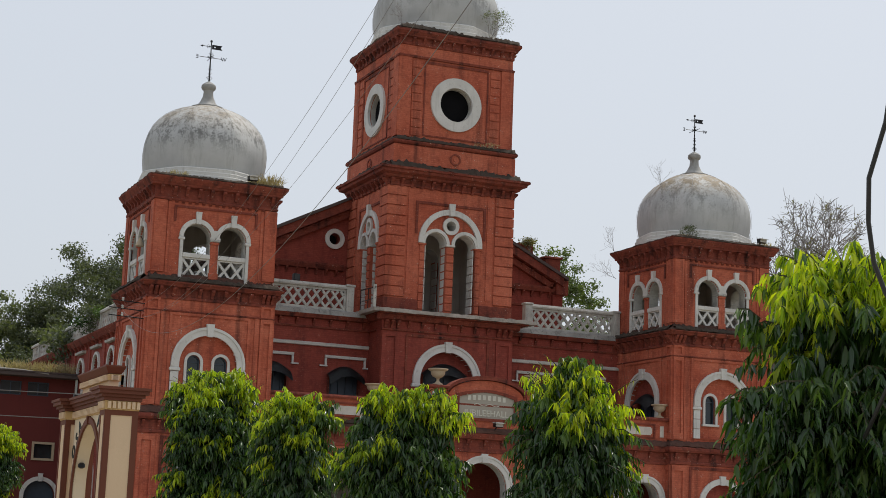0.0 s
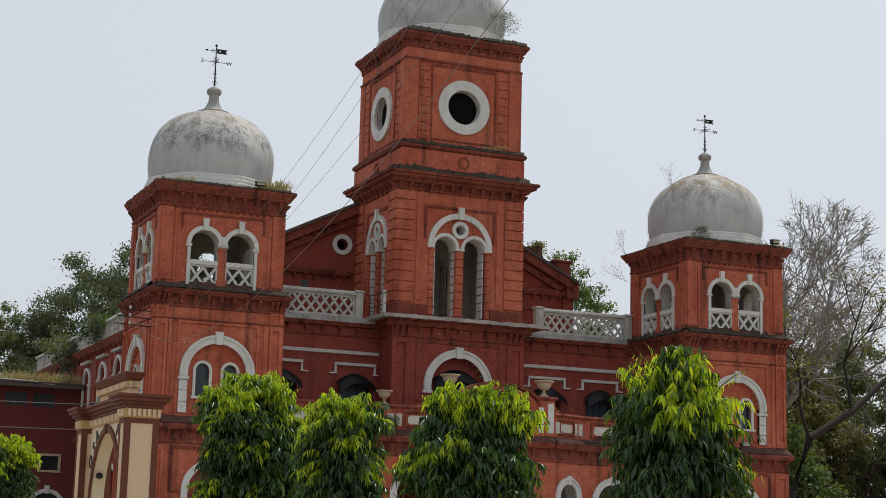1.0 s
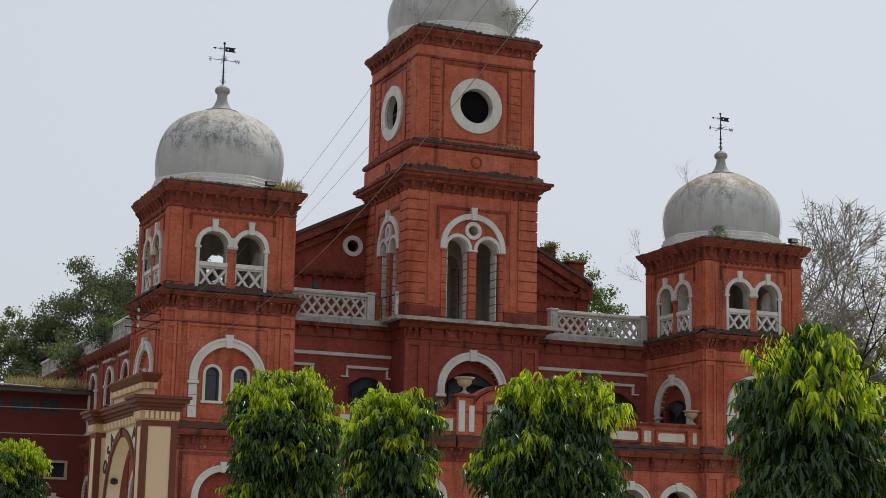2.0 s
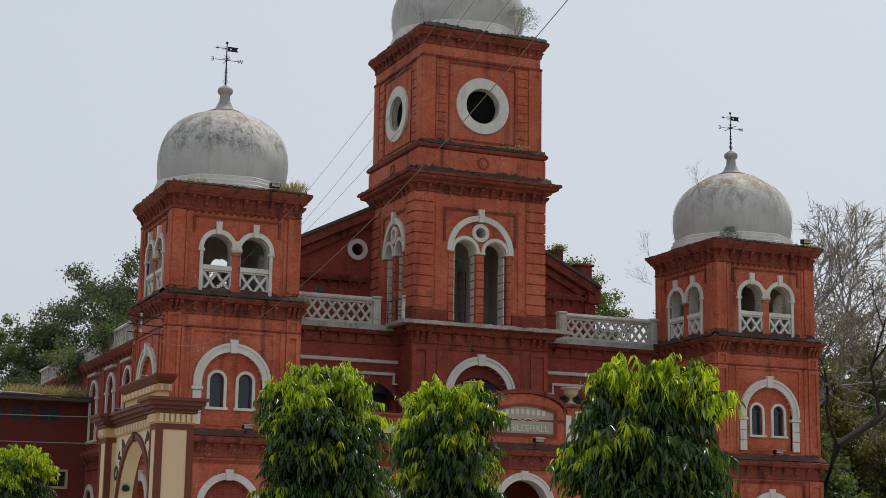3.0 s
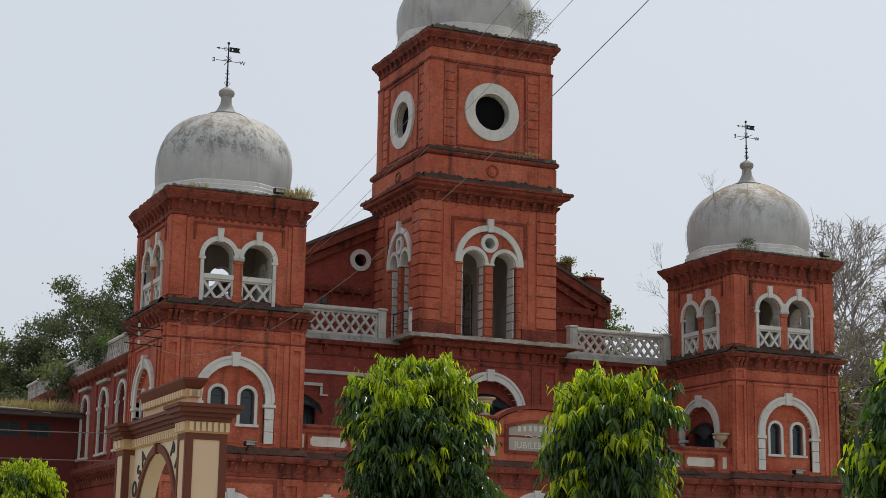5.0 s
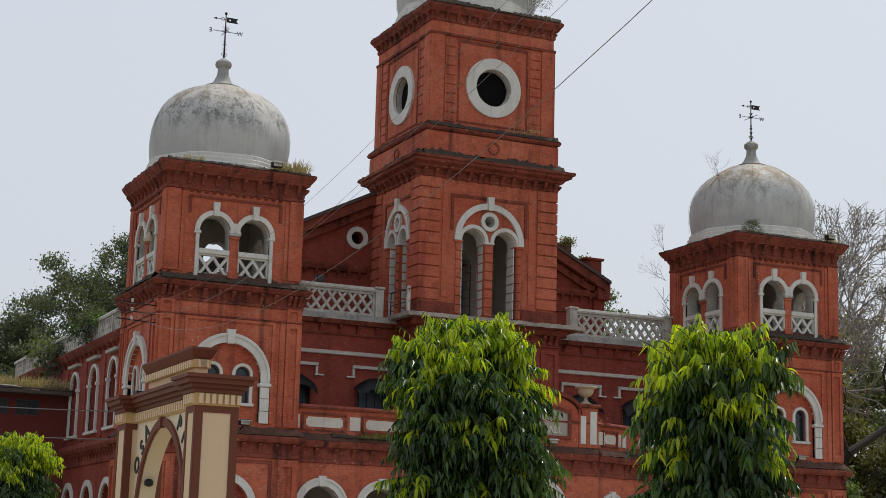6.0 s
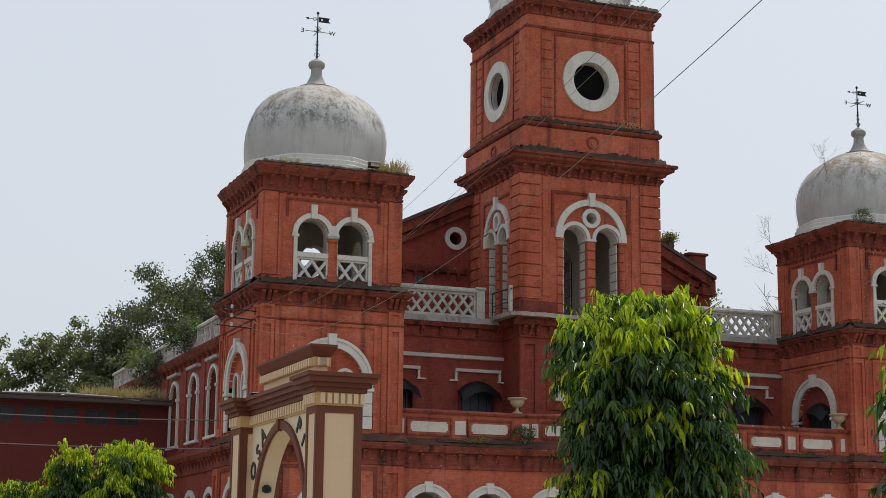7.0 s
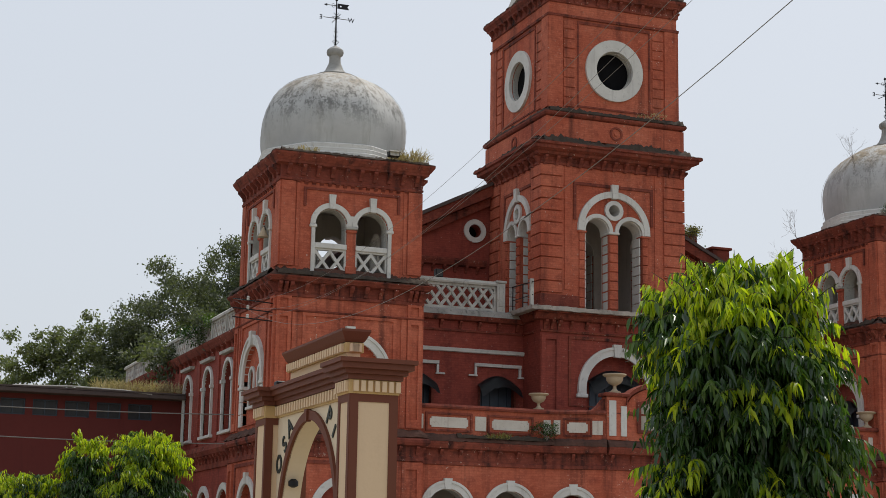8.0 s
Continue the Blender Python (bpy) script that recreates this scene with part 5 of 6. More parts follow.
def stepped(name, reach, z0, z1, mat, parent, label=""):
    """A band that follows the piers' projections."""
    bm = bmesh.new()
    e = reach
    y0, y1, y2, y3 = GY0 - e, GY0 + 0.38 + e, GY1 - 0.45 - e, GY1 + e
    x0, x1, w0, w1 = GX0 - e, GX1 + e, WXG0 - e, WXG1 + e
    out = [(x0, y0), (x1, y0), (x1, y1), (w1, y1), (w1, y2), (x1, y2), (x1, y3), (x0, y3), (x0, y2), (w0, y2), (w0, y1), (x0, y1)]
    plate(out, [], z0, z1, None, bm)
    return part(name, bm, mat, parent, label)


band = stepped("dentil_band", 0.02, 3.42, 3.565, TAN, gate)
NIB = block(-0.025, 0.025, 0.0, 0.11, -0.02, 0.035)
nib_mesh = part("dentil", NIB, CREAM, band, "", False, face_of(GX0 + 0.045, GY0 - 0.02, "south") @ Matrix.Translation((0, 3.442, 0))).data
for i in range(1, 7):
    part("dentil", nib_mesh, None, band, "", False, face_of(GX0 + 0.045 + i * 0.077, GY0 - 0.02, "south") @ Matrix.Translation((0, 3.442, 0)))
for x, y0, y1, k in ((GX0 - 0.02, GY0 + 0.04, GY0 + 0.34, 5), (GX0 - 0.02, GY1 - 0.38, GY1 - 0.04, 5), (WXG0 - 0.02, GY0 + 0.46, GY1 - 0.5, 28)):
    for y in evenly(y0, y1, k):
        part("dentil", nib_mesh, None, band, "", False, face_of(x, y, "west") @ Matrix.Translation((0, 3.442, 0)))
c0 = stepped("cornice", 0.05, 3.567, 3.62, BROWN, gate, "dark brown moulded cornice")
stepped("cornice_mould", 0.09, 3.62, 3.67, BROWN, c0)
stepped("cornice_mould", 0.14, 3.67, 3.73, BROWN, c0)
stepped("cornice_mould", 0.17, 3.73, 3.775, BROWN, c0)
AY0, AY1 = GY0 + 0.68, GY1 - 0.85
attic = part("attic", block(WXG0 + 0.02, WXG1 - 0.05, AY0, AY1, 3.777, 4.0), CREAM, gate)
part("attic_band", course([(0.01, 3.93), (0.03, 3.93), (0.03, 4.03), (0.01, 4.04)], (WXG1 - WXG0 - 0.07) / 2, (AY1 - AY0) / 2, (WXG0 - 0.03 + WXG1) / 2, (AY0 + AY1) / 2), TAN, attic)
part("attic_cornice", course([(0.03, 4.042), (0.05, 4.07), (0.07, 4.11), (0.09, 4.15), (0.09, 4.175)], (WXG1 - WXG0 - 0.07) / 2, (AY1 - AY0) / 2, (WXG0 - 0.03 + WXG1) / 2, (AY0 + AY1) / 2), BROWN, attic)
for y in evenly(AY0 + 0.05, AY1 - 0.05, 24):
    part("dentil", nib_mesh, None, attic, "", False, face_of(WXG0 - 0.01, y, "west") @ Matrix.Translation((0, 3.935, 0)) @ Matrix.Diagonal((1, 0.8, 1, 1)))
for x in evenly(WXG0 + 0.06, WXG1 - 0.08, 4):
    part("dentil", nib_mesh, None, attic, "", False, face_of(x, AY0 - 0.03, "south") @ Matrix.Translation((0, 3.935, 0)) @ Matrix.Diagonal((1, 0.8, 1, 1)))
part("lamp_box", block(WXG0 - 0.05, WXG0 + 0.06, GY1 - 0.5, GY1 - 0.36, 3.777, 3.87, None, 0.01), IRON, gate)
part("spotlight", lathe([(0.02, 0.0), (0.06, 0.02), (0.06, 0.07), (0.03, 0.1)], 12), IRON, gate, "small black spotlight", True, Matrix.Translation((-19.67, -26.38, 2.58)))
gate.scale = (1, 1, 1.009)
# painted letters that follow the arch
for ch, u, v, tilt in (("O", -1.20, 2.86, 54), ("S", -0.99, 3.08, 46), ("A", -0.79, 3.27, 36), ("P", 0.74, 3.27, -36)):
    cu = bpy.data.curves.new("letter", "FONT")
    cu.body, cu.size, cu.extrude, cu.align_x, cu.align_y, cu.offset = ch, 0.29, 0.006, "CENTER", "CENTER", 0.006
    cu.materials.append(LETTER)
    part("letter", mesh_of_text(cu, "letter"), LETTER, gate, "dark painted letter", False, mg @ Matrix.Translation((u + ac, v, 0.008)) @ pose(0, 0, 0, 0, 0, tilt))
part("bar", block(-0.02, 0.02, -0.08, 0.08, 0, 0.012), LETTER, gate, "dark painted stroke", False, mg @ Matrix.Translation((0.94 + ac, 3.11, 0.002)) @ pose(0, 0, 0, 0, 0, -42))
# ---- service cables from the hall's west tower to a far pole ----


def cable(points, radius, label, sag=0.0, n=28, mat=WIRE):
    a, b = Vector(points[0]), Vector(points[-1])
    pts = []
    for i in range(n + 1):
        f = (i / n) ** 2 if len(points) == 2 else i / n
        p = a.lerp(b, f)
        p.z -= sag * 4 * f * (1 - f)
        pts.append(p)
    ob = part("cable", tube(pts, radius, 5), mat)
    return tagged(ob, label, "cable", "overhead cables")


GREYC = "thin grey service cable strung to the red tower"
for a, b, r, sag in (
        ((-13.53, 0.0, 8.89), (-21.73, -56.0, 8.32), 0.0040, 2.99),
        ((-13.94, 0.0, 9.16), (-22.16, -56.0, 8.55), 0.0023, 2.39),
        ((-13.9, 0.0, 9.1), (-22.08, -56.0, 8.95), 0.0023, 2.9),
        ((-13.33, 0.0, 8.67), (-21.85, -56.0, 7.93), 0.0023, 1.87)):
    line = cable((a, b), r, GREYC, sag, 60)
    if r > 0.003:
        f = 0.515
        ends = [Vector(a).lerp(Vector(b), f + e) - Vector((0, 0, sag * 4 * (f + e) * (1 - f - e))) for e in (-0.003, -0.001, 0.001, 0.003)]
        part("splice", tube(ends, [0.006, 0.011, 0.010, 0.005], 8), BLACK_CABLE, line, "black taped splice")
loop = [Vector(p) for p in ((-21.75, -53.2, 6.9), (-22.1, -52.7, 5.0), (-22.574, -52.152, 3.564), (-22.657, -51.927, 2.904), (-22.649, -51.882, 2.769), (-22.664, -51.83, 2.626), (-22.649, -51.807, 2.514), (-22.627, -51.8, 2.409), (-22.597, -51.807, 2.333), (-22.537, -51.83, 2.213), (-22.2, -51.2, 2.0))]
tagged(part("cable", tube(loop, 0.0065, 8), BLACK_CABLE, None, "", True), "thick black cable hanging in a loose bow", "cable", "overhead cables")
pole = thing("utility_pole", "grey steel utility pole that carries the cables", "pole", (-21.8, -56.05, 0))
part("shaft", tube([(0, 0, 0), (0, 0, 9.9)], [0.11, 0.07], 12), IRON, pole, "", True)
part("crossarm", tube([(-0.6, 0, 8.4), (0.5, 0, 8.4)], 0.04, 8), IRON, pole)
rack = thing("insulator_rack", "rusty iron insulator bracket fixed to the red tower", "bracket", (-12.64, 0.4, 8.5))
part("upright", tube([(0, -0.1, 0), (0, -0.1, 0.8)], 0.02, 6), IRON, rack)
for k in range(3):
    part("arm", tube([(0.1, 0.0, 0.14 + 0.26 * k), (-1.32, -0.42, 0.14 + 0.26 * k)], 0.018, 6), IRON, rack)
    part("insulator", lathe([(0.03, 0.0), (0.05, 0.03), (0.03, 0.06), (0.05, 0.09), (0.02, 0.12)], 10), WHITE_WORN, rack, "", True, Matrix.Translation((-0.85, -0.3, 0.14 + 0.26 * k)))
for z, x1 in ((7.0, -30.0), (6.1, -30.0)):
    cable(((-12.6, 4.6, z - 0.7), (x1, 8.5, z)), 0.018, "thin grey cable strung across the annexe front", 0.25)


# ---- trees ----
def leaf_batch(rng, bases, ways, lengths, widths, droop, material, name, parent, label=""):
    """Long drooping leaves, each folded along its midrib: three stations of two halves."""
    n = len(bases)
    ways = ways / np.linalg.norm(ways, axis=1, keepdims=True)
    side = np.cross(ways, np.array([0, 0, 1.0]) + 0.35 * rng.normal(size=(n, 3)))
    side /= np.linalg.norm(side, axis=1, keepdims=True) + 1e-9
    up = np.cross(side, ways)
    stations = ((0.0, 0.12), (0.3, 1.0), (0.66, 0.8), (1.0, 0.04))
    verts = np.zeros((n, 12, 3))
    curl, sickle = rng.normal(size=n) * 0.13 * lengths, rng.normal(size=n) * 0.09 * lengths
    for k, (f, w) in enumerate(stations):
        mid = bases + ways * (lengths * f)[:, None]
        mid[:, 2] -= droop * lengths * f * f
        mid += up * (curl * f * f)[:, None] + side * (sickle * f * f)[:, None]
        wav = 0.12 * np.sin(7 * f + rng.uniform(0, 6, n))[:, None] * widths[:, None]
        half = side * (widths * w * 0.5)[:, None]
        verts[:, 3 * k] = mid - half + up * (0.3 * widths * w)[:, None] + up * wav
        verts[:, 3 * k + 1] = mid
        verts[:, 3 * k + 2] = mid + half + up * (0.3 * widths * w)[:, None] - up * wav
    quads = []
    for k in range(3):
        a = 3 * k
        quads += [(a, a + 1, a + 4, a + 3), (a + 1, a + 2, a + 5, a + 4)]
    faces = (np.arange(n)[:, None, None] * 12 + np.array(quads)[None]).reshape(-1, 4)
    return from_arrays(name, verts.reshape(-1, 3).tolist(), faces.tolist(), material, parent, label, True)


def mast_tree(x, y, height, radius, seed, shoots=420, fresh=0.3, size=1.0, crop=0.84):
    """A clipped mast tree: tiers of arching sprays with long leaves hanging straight down, yellow-green at the tips."""
    rng = np.random.default_rng(seed)
    tree = thing("mast_tree", "young columnar tree with drooping glossy leaves and yellow-green tips", "tree", (x, y, 0), "row of columnar trees")
    part("trunk", tube([(0, 0, 0), (0.02, 0.01, height * 0.5), (0, 0, height * 0.9)], [0.07, 0.055, 0.02], 8), BARK, tree, "", True)
    crown0 = 0.35
    ph = rng.uniform(0, 6.28, 8)

    def hull(zf, a):
        r = 1.2 * radius * (0.93 + 0.10 * np.sin(2 * a + ph[0] + 3 * zf) + 0.11 * np.sin(3 * a + ph[1] - 9 * zf) + 0.09 * np.sin(17 * zf + ph[3] + 1.5 * a))
        top = crop + 0.05 * np.sin(2 * a + ph[4]) + 0.03 * np.sin(5 * a + ph[5])
        shape = np.where(zf > top, np.sqrt(np.clip(1 - ((zf - top) / (1.03 - top)) ** 2, 0.05, 1)), 1.0)
        return r * shape * (0.9 + 0.1 * np.minimum(1.0, zf / 0.85))

    old, mid, young, stems = [], [], [], bmesh.new()
    # boughs, each a loose bunch of sprays
    boughs = []
    while len(boughs) < max(24, shoots // 9):
        zf = float(rng.uniform(0.05, 1.0) ** 0.6)
        boughs.append((zf, float(rng.uniform(0, 2 * math.pi)), float(rng.uniform(0.7, 1.2)), float(rng.uniform())))
    for i in range(shoots):
        zb, ab, push, luck = boughs[int(rng.integers(len(boughs)))]
        zf = min(1.0, max(0.02, zb + rng.normal() * 0.02))
        a = ab + rng.normal() * 0.17
        reach = float(hull(np.array(zf), np.array(a))) * push * rng.uniform(0.86, 1.04)
        z = crown0 + zf * (height - crown0)
        lift = max(0.0, zf - 0.82) / 0.18
        out = np.array([math.cos(a), math.sin(a), 0.0])
        across = np.array([-math.sin(a), math.cos(a), 0.0])
        lead = rng.uniform(0.2, 0.36) * size * (1 - 0.25 * lift)
        heading = out * (1 - 0.35 * lift) + across * rng.normal() * 0.45
        rise, fall = rng.uniform(0.1, 0.5) + 0.7 * lift, rng.uniform(0.4, 0.9)
        start = out * max(0.0, reach - lead * 0.85) + np.array([0, 0, z])
        odds = min(0.95, 0.5 + 0.7 * fresh) if zf > 0.93 else ((0.2 + 0.7 * fresh) if zf > 0.85 else ((0.04 + 0.28 * fresh) if zf > 0.76 else 0.02 + 0.08 * fresh))
        odds *= 0.5 if push < 0.9 else 1.0
        is_new = luck < odds
        is_mid = (not is_new) and rng.uniform() < (0.45 if zf > 0.8 else (0.26 if luck < 0.4 else 0.10))
        count = int(rng.integers(14, 21))
        line = []
        for k in range(count):
            f = (k + 0.4) / count
            base = start + heading * lead * f + np.array([0, 0, lead * (rise * f - fall * f * f)])
            line.append(base)
            hand = 1 if k % 2 else -1
            way = across * hand * rng.uniform(0.1, 0.7) + out * rng.uniform(-0.1, 0.55) + np.array([0, 0, rng.uniform(-1.15, -0.55)]) + 0.2 * rng.normal(size=3)
            L = rng.uniform(0.06, 0.12) * (0.95 if is_new else 1.0) * size * (1.05 - 0.3 * f)
            W = L * rng.uniform(0.25, 0.35)
            (young if is_new and rng.uniform() < 0.8 else (mid if is_mid or is_new or (f > 0.75 and rng.uniform() < 0.3) else old)).append((*base, *way, L, W))
        if i % 3 == 0:
            tube([tuple(line[0]), tuple(line[len(line) // 2]), tuple(line[-1])], [0.005, 0.0035, 0.002], 3, stems)
    # leading shoots that stand out of the top and nod over
    for i in range(int(22 + 80 * radius)):
        a = rng.uniform(0, 6.28)
        r = radius * rng.uniform(0.05, 0.8)
        foot = np.array([r * math.cos(a), r * math.sin(a), height * (0.985 - 0.05 * (r / radius) ** 2) - rng.uniform(0.03, 0.1)])
        lean = np.array([math.cos(a) * 0.4 + rng.normal() * 0.25, math.sin(a) * 0.4 + rng.normal() * 0.25, 1.0])
        reach = rng.uniform(0.1, 0.3 + 0.06 * min(fresh, 1.0)) * size
        nod = np.array([math.cos(a), math.sin(a), 0]) * rng.uniform(0.1, 0.5)
        spine = [foot + lean * reach * f + nod * reach * f * f - np.array([0, 0, 0.25 * reach * f * f]) for f in (0, 0.35, 0.7, 1.0)]
        tube([tuple(p) for p in spine], [0.005, 0.004, 0.003, 0.002], 3, stems)
        for k in range(12):
            base = foot + (lean + nod * (k / 12)) * reach * k / 12 - np.array([0, 0, 0.25 * reach * (k / 12) ** 2])
            swing = rng.uniform(0, 6.28)
            way = np.array([0.7 * math.cos(swing), 0.7 * math.sin(swing), rng.uniform(-1.5, -0.5)])
            L = rng.uniform(0.045, 0.09) * size * (1.1 - 0.05 * k)
            young.append((*base, *way, L, 0.24 * L))
    part("twig_mass", stems, STEM, tree)["kind"] = "stuff"
    for rows, mat, name, label, bend in ((old, LEAF, "crown", "dense dark green glossy foliage", 0.3), (mid, MID_LEAF, "crown", "bright green foliage", 0.35), (young, NEW_LEAF, "young_foliage", "fresh yellow-green leaves", 0.45)):
        g = np.array(rows)
        leaf_batch(rng, g[:, :3], g[:, 3:6], g[:, 6], g[:, 7], bend, mat, name, tree, label)
    # shaded inside of the crown round the stem
    n = int(shoots * 3.5)
    a, zf = rng.uniform(0, 6.28, n), rng.uniform(0.02, 0.93, n)
    r = hull(zf, a) * rng.uniform(0.15, 0.72, n)
    b = np.stack([r * np.cos(a), r * np.sin(a), crown0 + zf * (height - crown0)], 1)
    w = np.stack([np.cos(a) * 0.2, np.sin(a) * 0.2, -np.ones(n)], 1) + 0.3 * rng.normal(size=(n, 3))
    leaf_batch(rng, b, w, rng.uniform(0.1, 0.16, n) * size, rng.uniform(0.03, 0.045, n) * size, 0.2, LEAF, "inner_foliage", tree)
    return tree


mast_tree(-20.5, -37.75, 3.27, 0.455, 11, 2100, 0.80, 0.84)
mast_tree(-20.62, -40.95, 2.83, 0.30, 12, 1250, 0.45, 0.75, 0.9)
mast_tree(-20.83, -44.15, 2.64, 0.345, 13, 1900, 0.2, 0.68, 0.92)
mast_tree(-20.95, -46.9, 2.63, 0.27, 14, 1300, 0.55, 0.64)
mast_tree(-21.9, -50.85, 2.58, 0.375, 15, 2300, 0.42, 0.60, 0.88)
mast_tree(-20.62, -22.2, 3.44, 0.46, 16, 1100, 0.9, 0.85, 0.88)
mast_tree(-21.34, -21.7, 3.40, 0.30, 17, 650, 0.6, 0.85, 0.88)
for k in range(4):
    mast_tree(-21.95 - 0.62 * k, -21.3, 2.84 - 0.02 * k, 0.36, 18 + k, 560, 1.0, 0.85, 0.9)


def limb_net(rng, start, way, length, radius, depth, twist=0.5, bm=None, tips=None, fork=(2, 3), keep=0.78):
    """Limbs that fork into finer and finer ones."""
    p, d = np.array(start, float), np.array(way, float)
    d /= np.linalg.norm(d)
    pts, n = [p.copy()], 4
    for i in range(n):
        d = d + rng.normal(size=3) * twist * 0.22 + np.array([0, 0, 0.05])
        d /= np.linalg.norm(d)
        p = p + d * length / n
        pts.append(p.copy())
    tube([tuple(q) for q in pts], [radius * (1 - 0.42 * i / n) for i in range(n + 1)], 6 if radius > 0.06 else 4, bm)
    if depth == 0:
        tips.append((p, d))
        return
    for k in range(int(rng.integers(fork[0], fork[1] + 1))):
        nd = d + rng.normal(size=3) * twist
        limb_net(rng, p, nd, length * rng.uniform(0.62, 0.88) * keep / 0.78, radius * rng.uniform(0.56, 0.72), depth - 1, twist, bm, tips, fork, keep)
    if depth > 1 and rng.uniform() < 0.6:
        limb_net(rng, pts[2], d + rng.normal(size=3) * twist * 1.3, length * 0.55, radius * 0.42, depth - 2, twist, bm, tips, fork, keep)


def spray(rng, centres, per, spread, size, material, name, parent, label=""):
    """Many small leaves scattered in loose clumps, each a folded blade."""
    c = np.repeat(centres, per, 0)
    n = len(c)
    off = rng.normal(size=(n, 3)) * spread * np.array([1, 1, 0.75])
    w = rng.normal(size=(n, 3)) + np.array([0, 0, -0.5])
    L = rng.uniform(0.6, 1.25, n) * size
    ways = w / np.linalg.norm(w, axis=1, keepdims=True)
    side = np.cross(ways, rng.normal(size=(n, 3)))
    side /= np.linalg.norm(side, axis=1, keepdims=True) + 1e-9
    b = c + off
    v = np.stack([b, b + ways * (L * 0.5)[:, None] + side * (L * 0.27)[:, None], b + ways * L[:, None], b + ways * (L * 0.5)[:, None] - side * (L * 0.27)[:, None]], 1)
    f = np.arange(n)[:, None] * 4 + np.array([0, 1, 2, 3])[None]
    return from_arrays(name, v.reshape(-1, 3).tolist(), f.tolist(), material, parent, label)


def broad_tree(x, y, trunk, top, width, seed, material, label, clumps=150, per=70, size=0.34, lean=(0, 0)):
    """A spreading tree: tapered trunk, forking limbs, a ragged crown of small leaves in clumps with gaps."""
    rng = np.random.default_rng(seed)
    tree = thing("broadleaf_tree", label, "tree", (x, y, 0), "trees behind the hall")
    bm, tips = bmesh.new(), []
    limb_net(rng, (0, 0, 0), (lean[0], lean[1], 1), trunk, 0.045 * top ** 0.8, 0, 0.12, bm, [])
    for k in range(6):
        a = k * 1.05 + rng.uniform(-0.3, 0.3)
        limb_net(rng, (lean[0] * trunk, lean[1] * trunk, trunk * 0.94), (math.cos(a) * 0.75, math.sin(a) * 0.75, 0.8), (top - trunk) * 0.22, 0.022 * top ** 0.8, 3, 0.42, bm, tips)
    part("trunk", bm, BARK, tree, "", True)
    zc, hz = (top + trunk) / 2, (top - trunk) / 2
    pts = []
    while len(pts) < clumps:
        v = rng.normal(size=3)
        v /= np.linalg.norm(v)
        r = rng.uniform(0.25, 1.0) ** 0.45
        lump = 1 + 0.22 * math.sin(3.1 * v[0] + seed) + 0.18 * math.sin(5.3 * v[2] + 2.2 * v[1] + seed)
        p = np.array([v[0] * width * r * lump, v[1] * width * r * lump, zc + v[2] * hz * r * min(lump, 1.12)])
        pts.append(p)
    spray(rng, np.array(pts), per, 0.055 * width + 0.06, size, material, "crown", tree, "ragged crown of small leaves")
    return tree


GREEN_TREE = "large leafy green tree standing behind the hall"
broad_tree(-13.5, 36.0, 4.0, 14.6, 2.6, 31, FAR_LEAF_PALE, GREEN_TREE, 150, 150, 0.19)
broad_tree(-8.2, 38.0, 5.0, 16.9, 4.2, 32, FAR_LEAF, GREEN_TREE, 320, 230, 0.165)
broad_tree(-3.2, 40.0, 6.0, 18.9, 4.4, 33, FAR_LEAF, GREEN_TREE, 320, 230, 0.165)
broad_tree(-15.2, 44.0, 4.0, 12.0, 2.0, 34, FAR_LEAF_PALE, GREEN_TREE, 100, 120, 0.19)
broad_tree(19.6, 32.0, 6.0, 19.2, 3.2, 35, FRESH_FAR_LEAF, GREEN_TREE, 190, 150, 0.2)
broad_tree(-9.5, 30.0, 4.0, 12.4, 3.0, 36, FAR_LEAF, GREEN_TREE, 150, 150, 0.18)

OLIVE_TREE = "olive and rust tinged tree beside the hall"
broad_tree(31.0, 26.0, 3.0, 13.2, 4.2, 41, OLIVE_LEAF, OLIVE_TREE, 230, 120, 0.28)
broad_tree(36.5, 28.0, 3.0, 14.6, 4.5, 42, FAR_LEAF_PALE, OLIVE_TREE, 230, 120, 0.28)
broad_tree(26.0, 22.0, 2.0, 9.2, 3.6, 43, FRESH_FAR_LEAF, GREEN_TREE, 200, 130, 0.28)
broad_tree(41.0, 24.0, 2.0, 12.0, 4.5, 44, OLIVE_LEAF, OLIVE_TREE, 230, 120, 0.28)


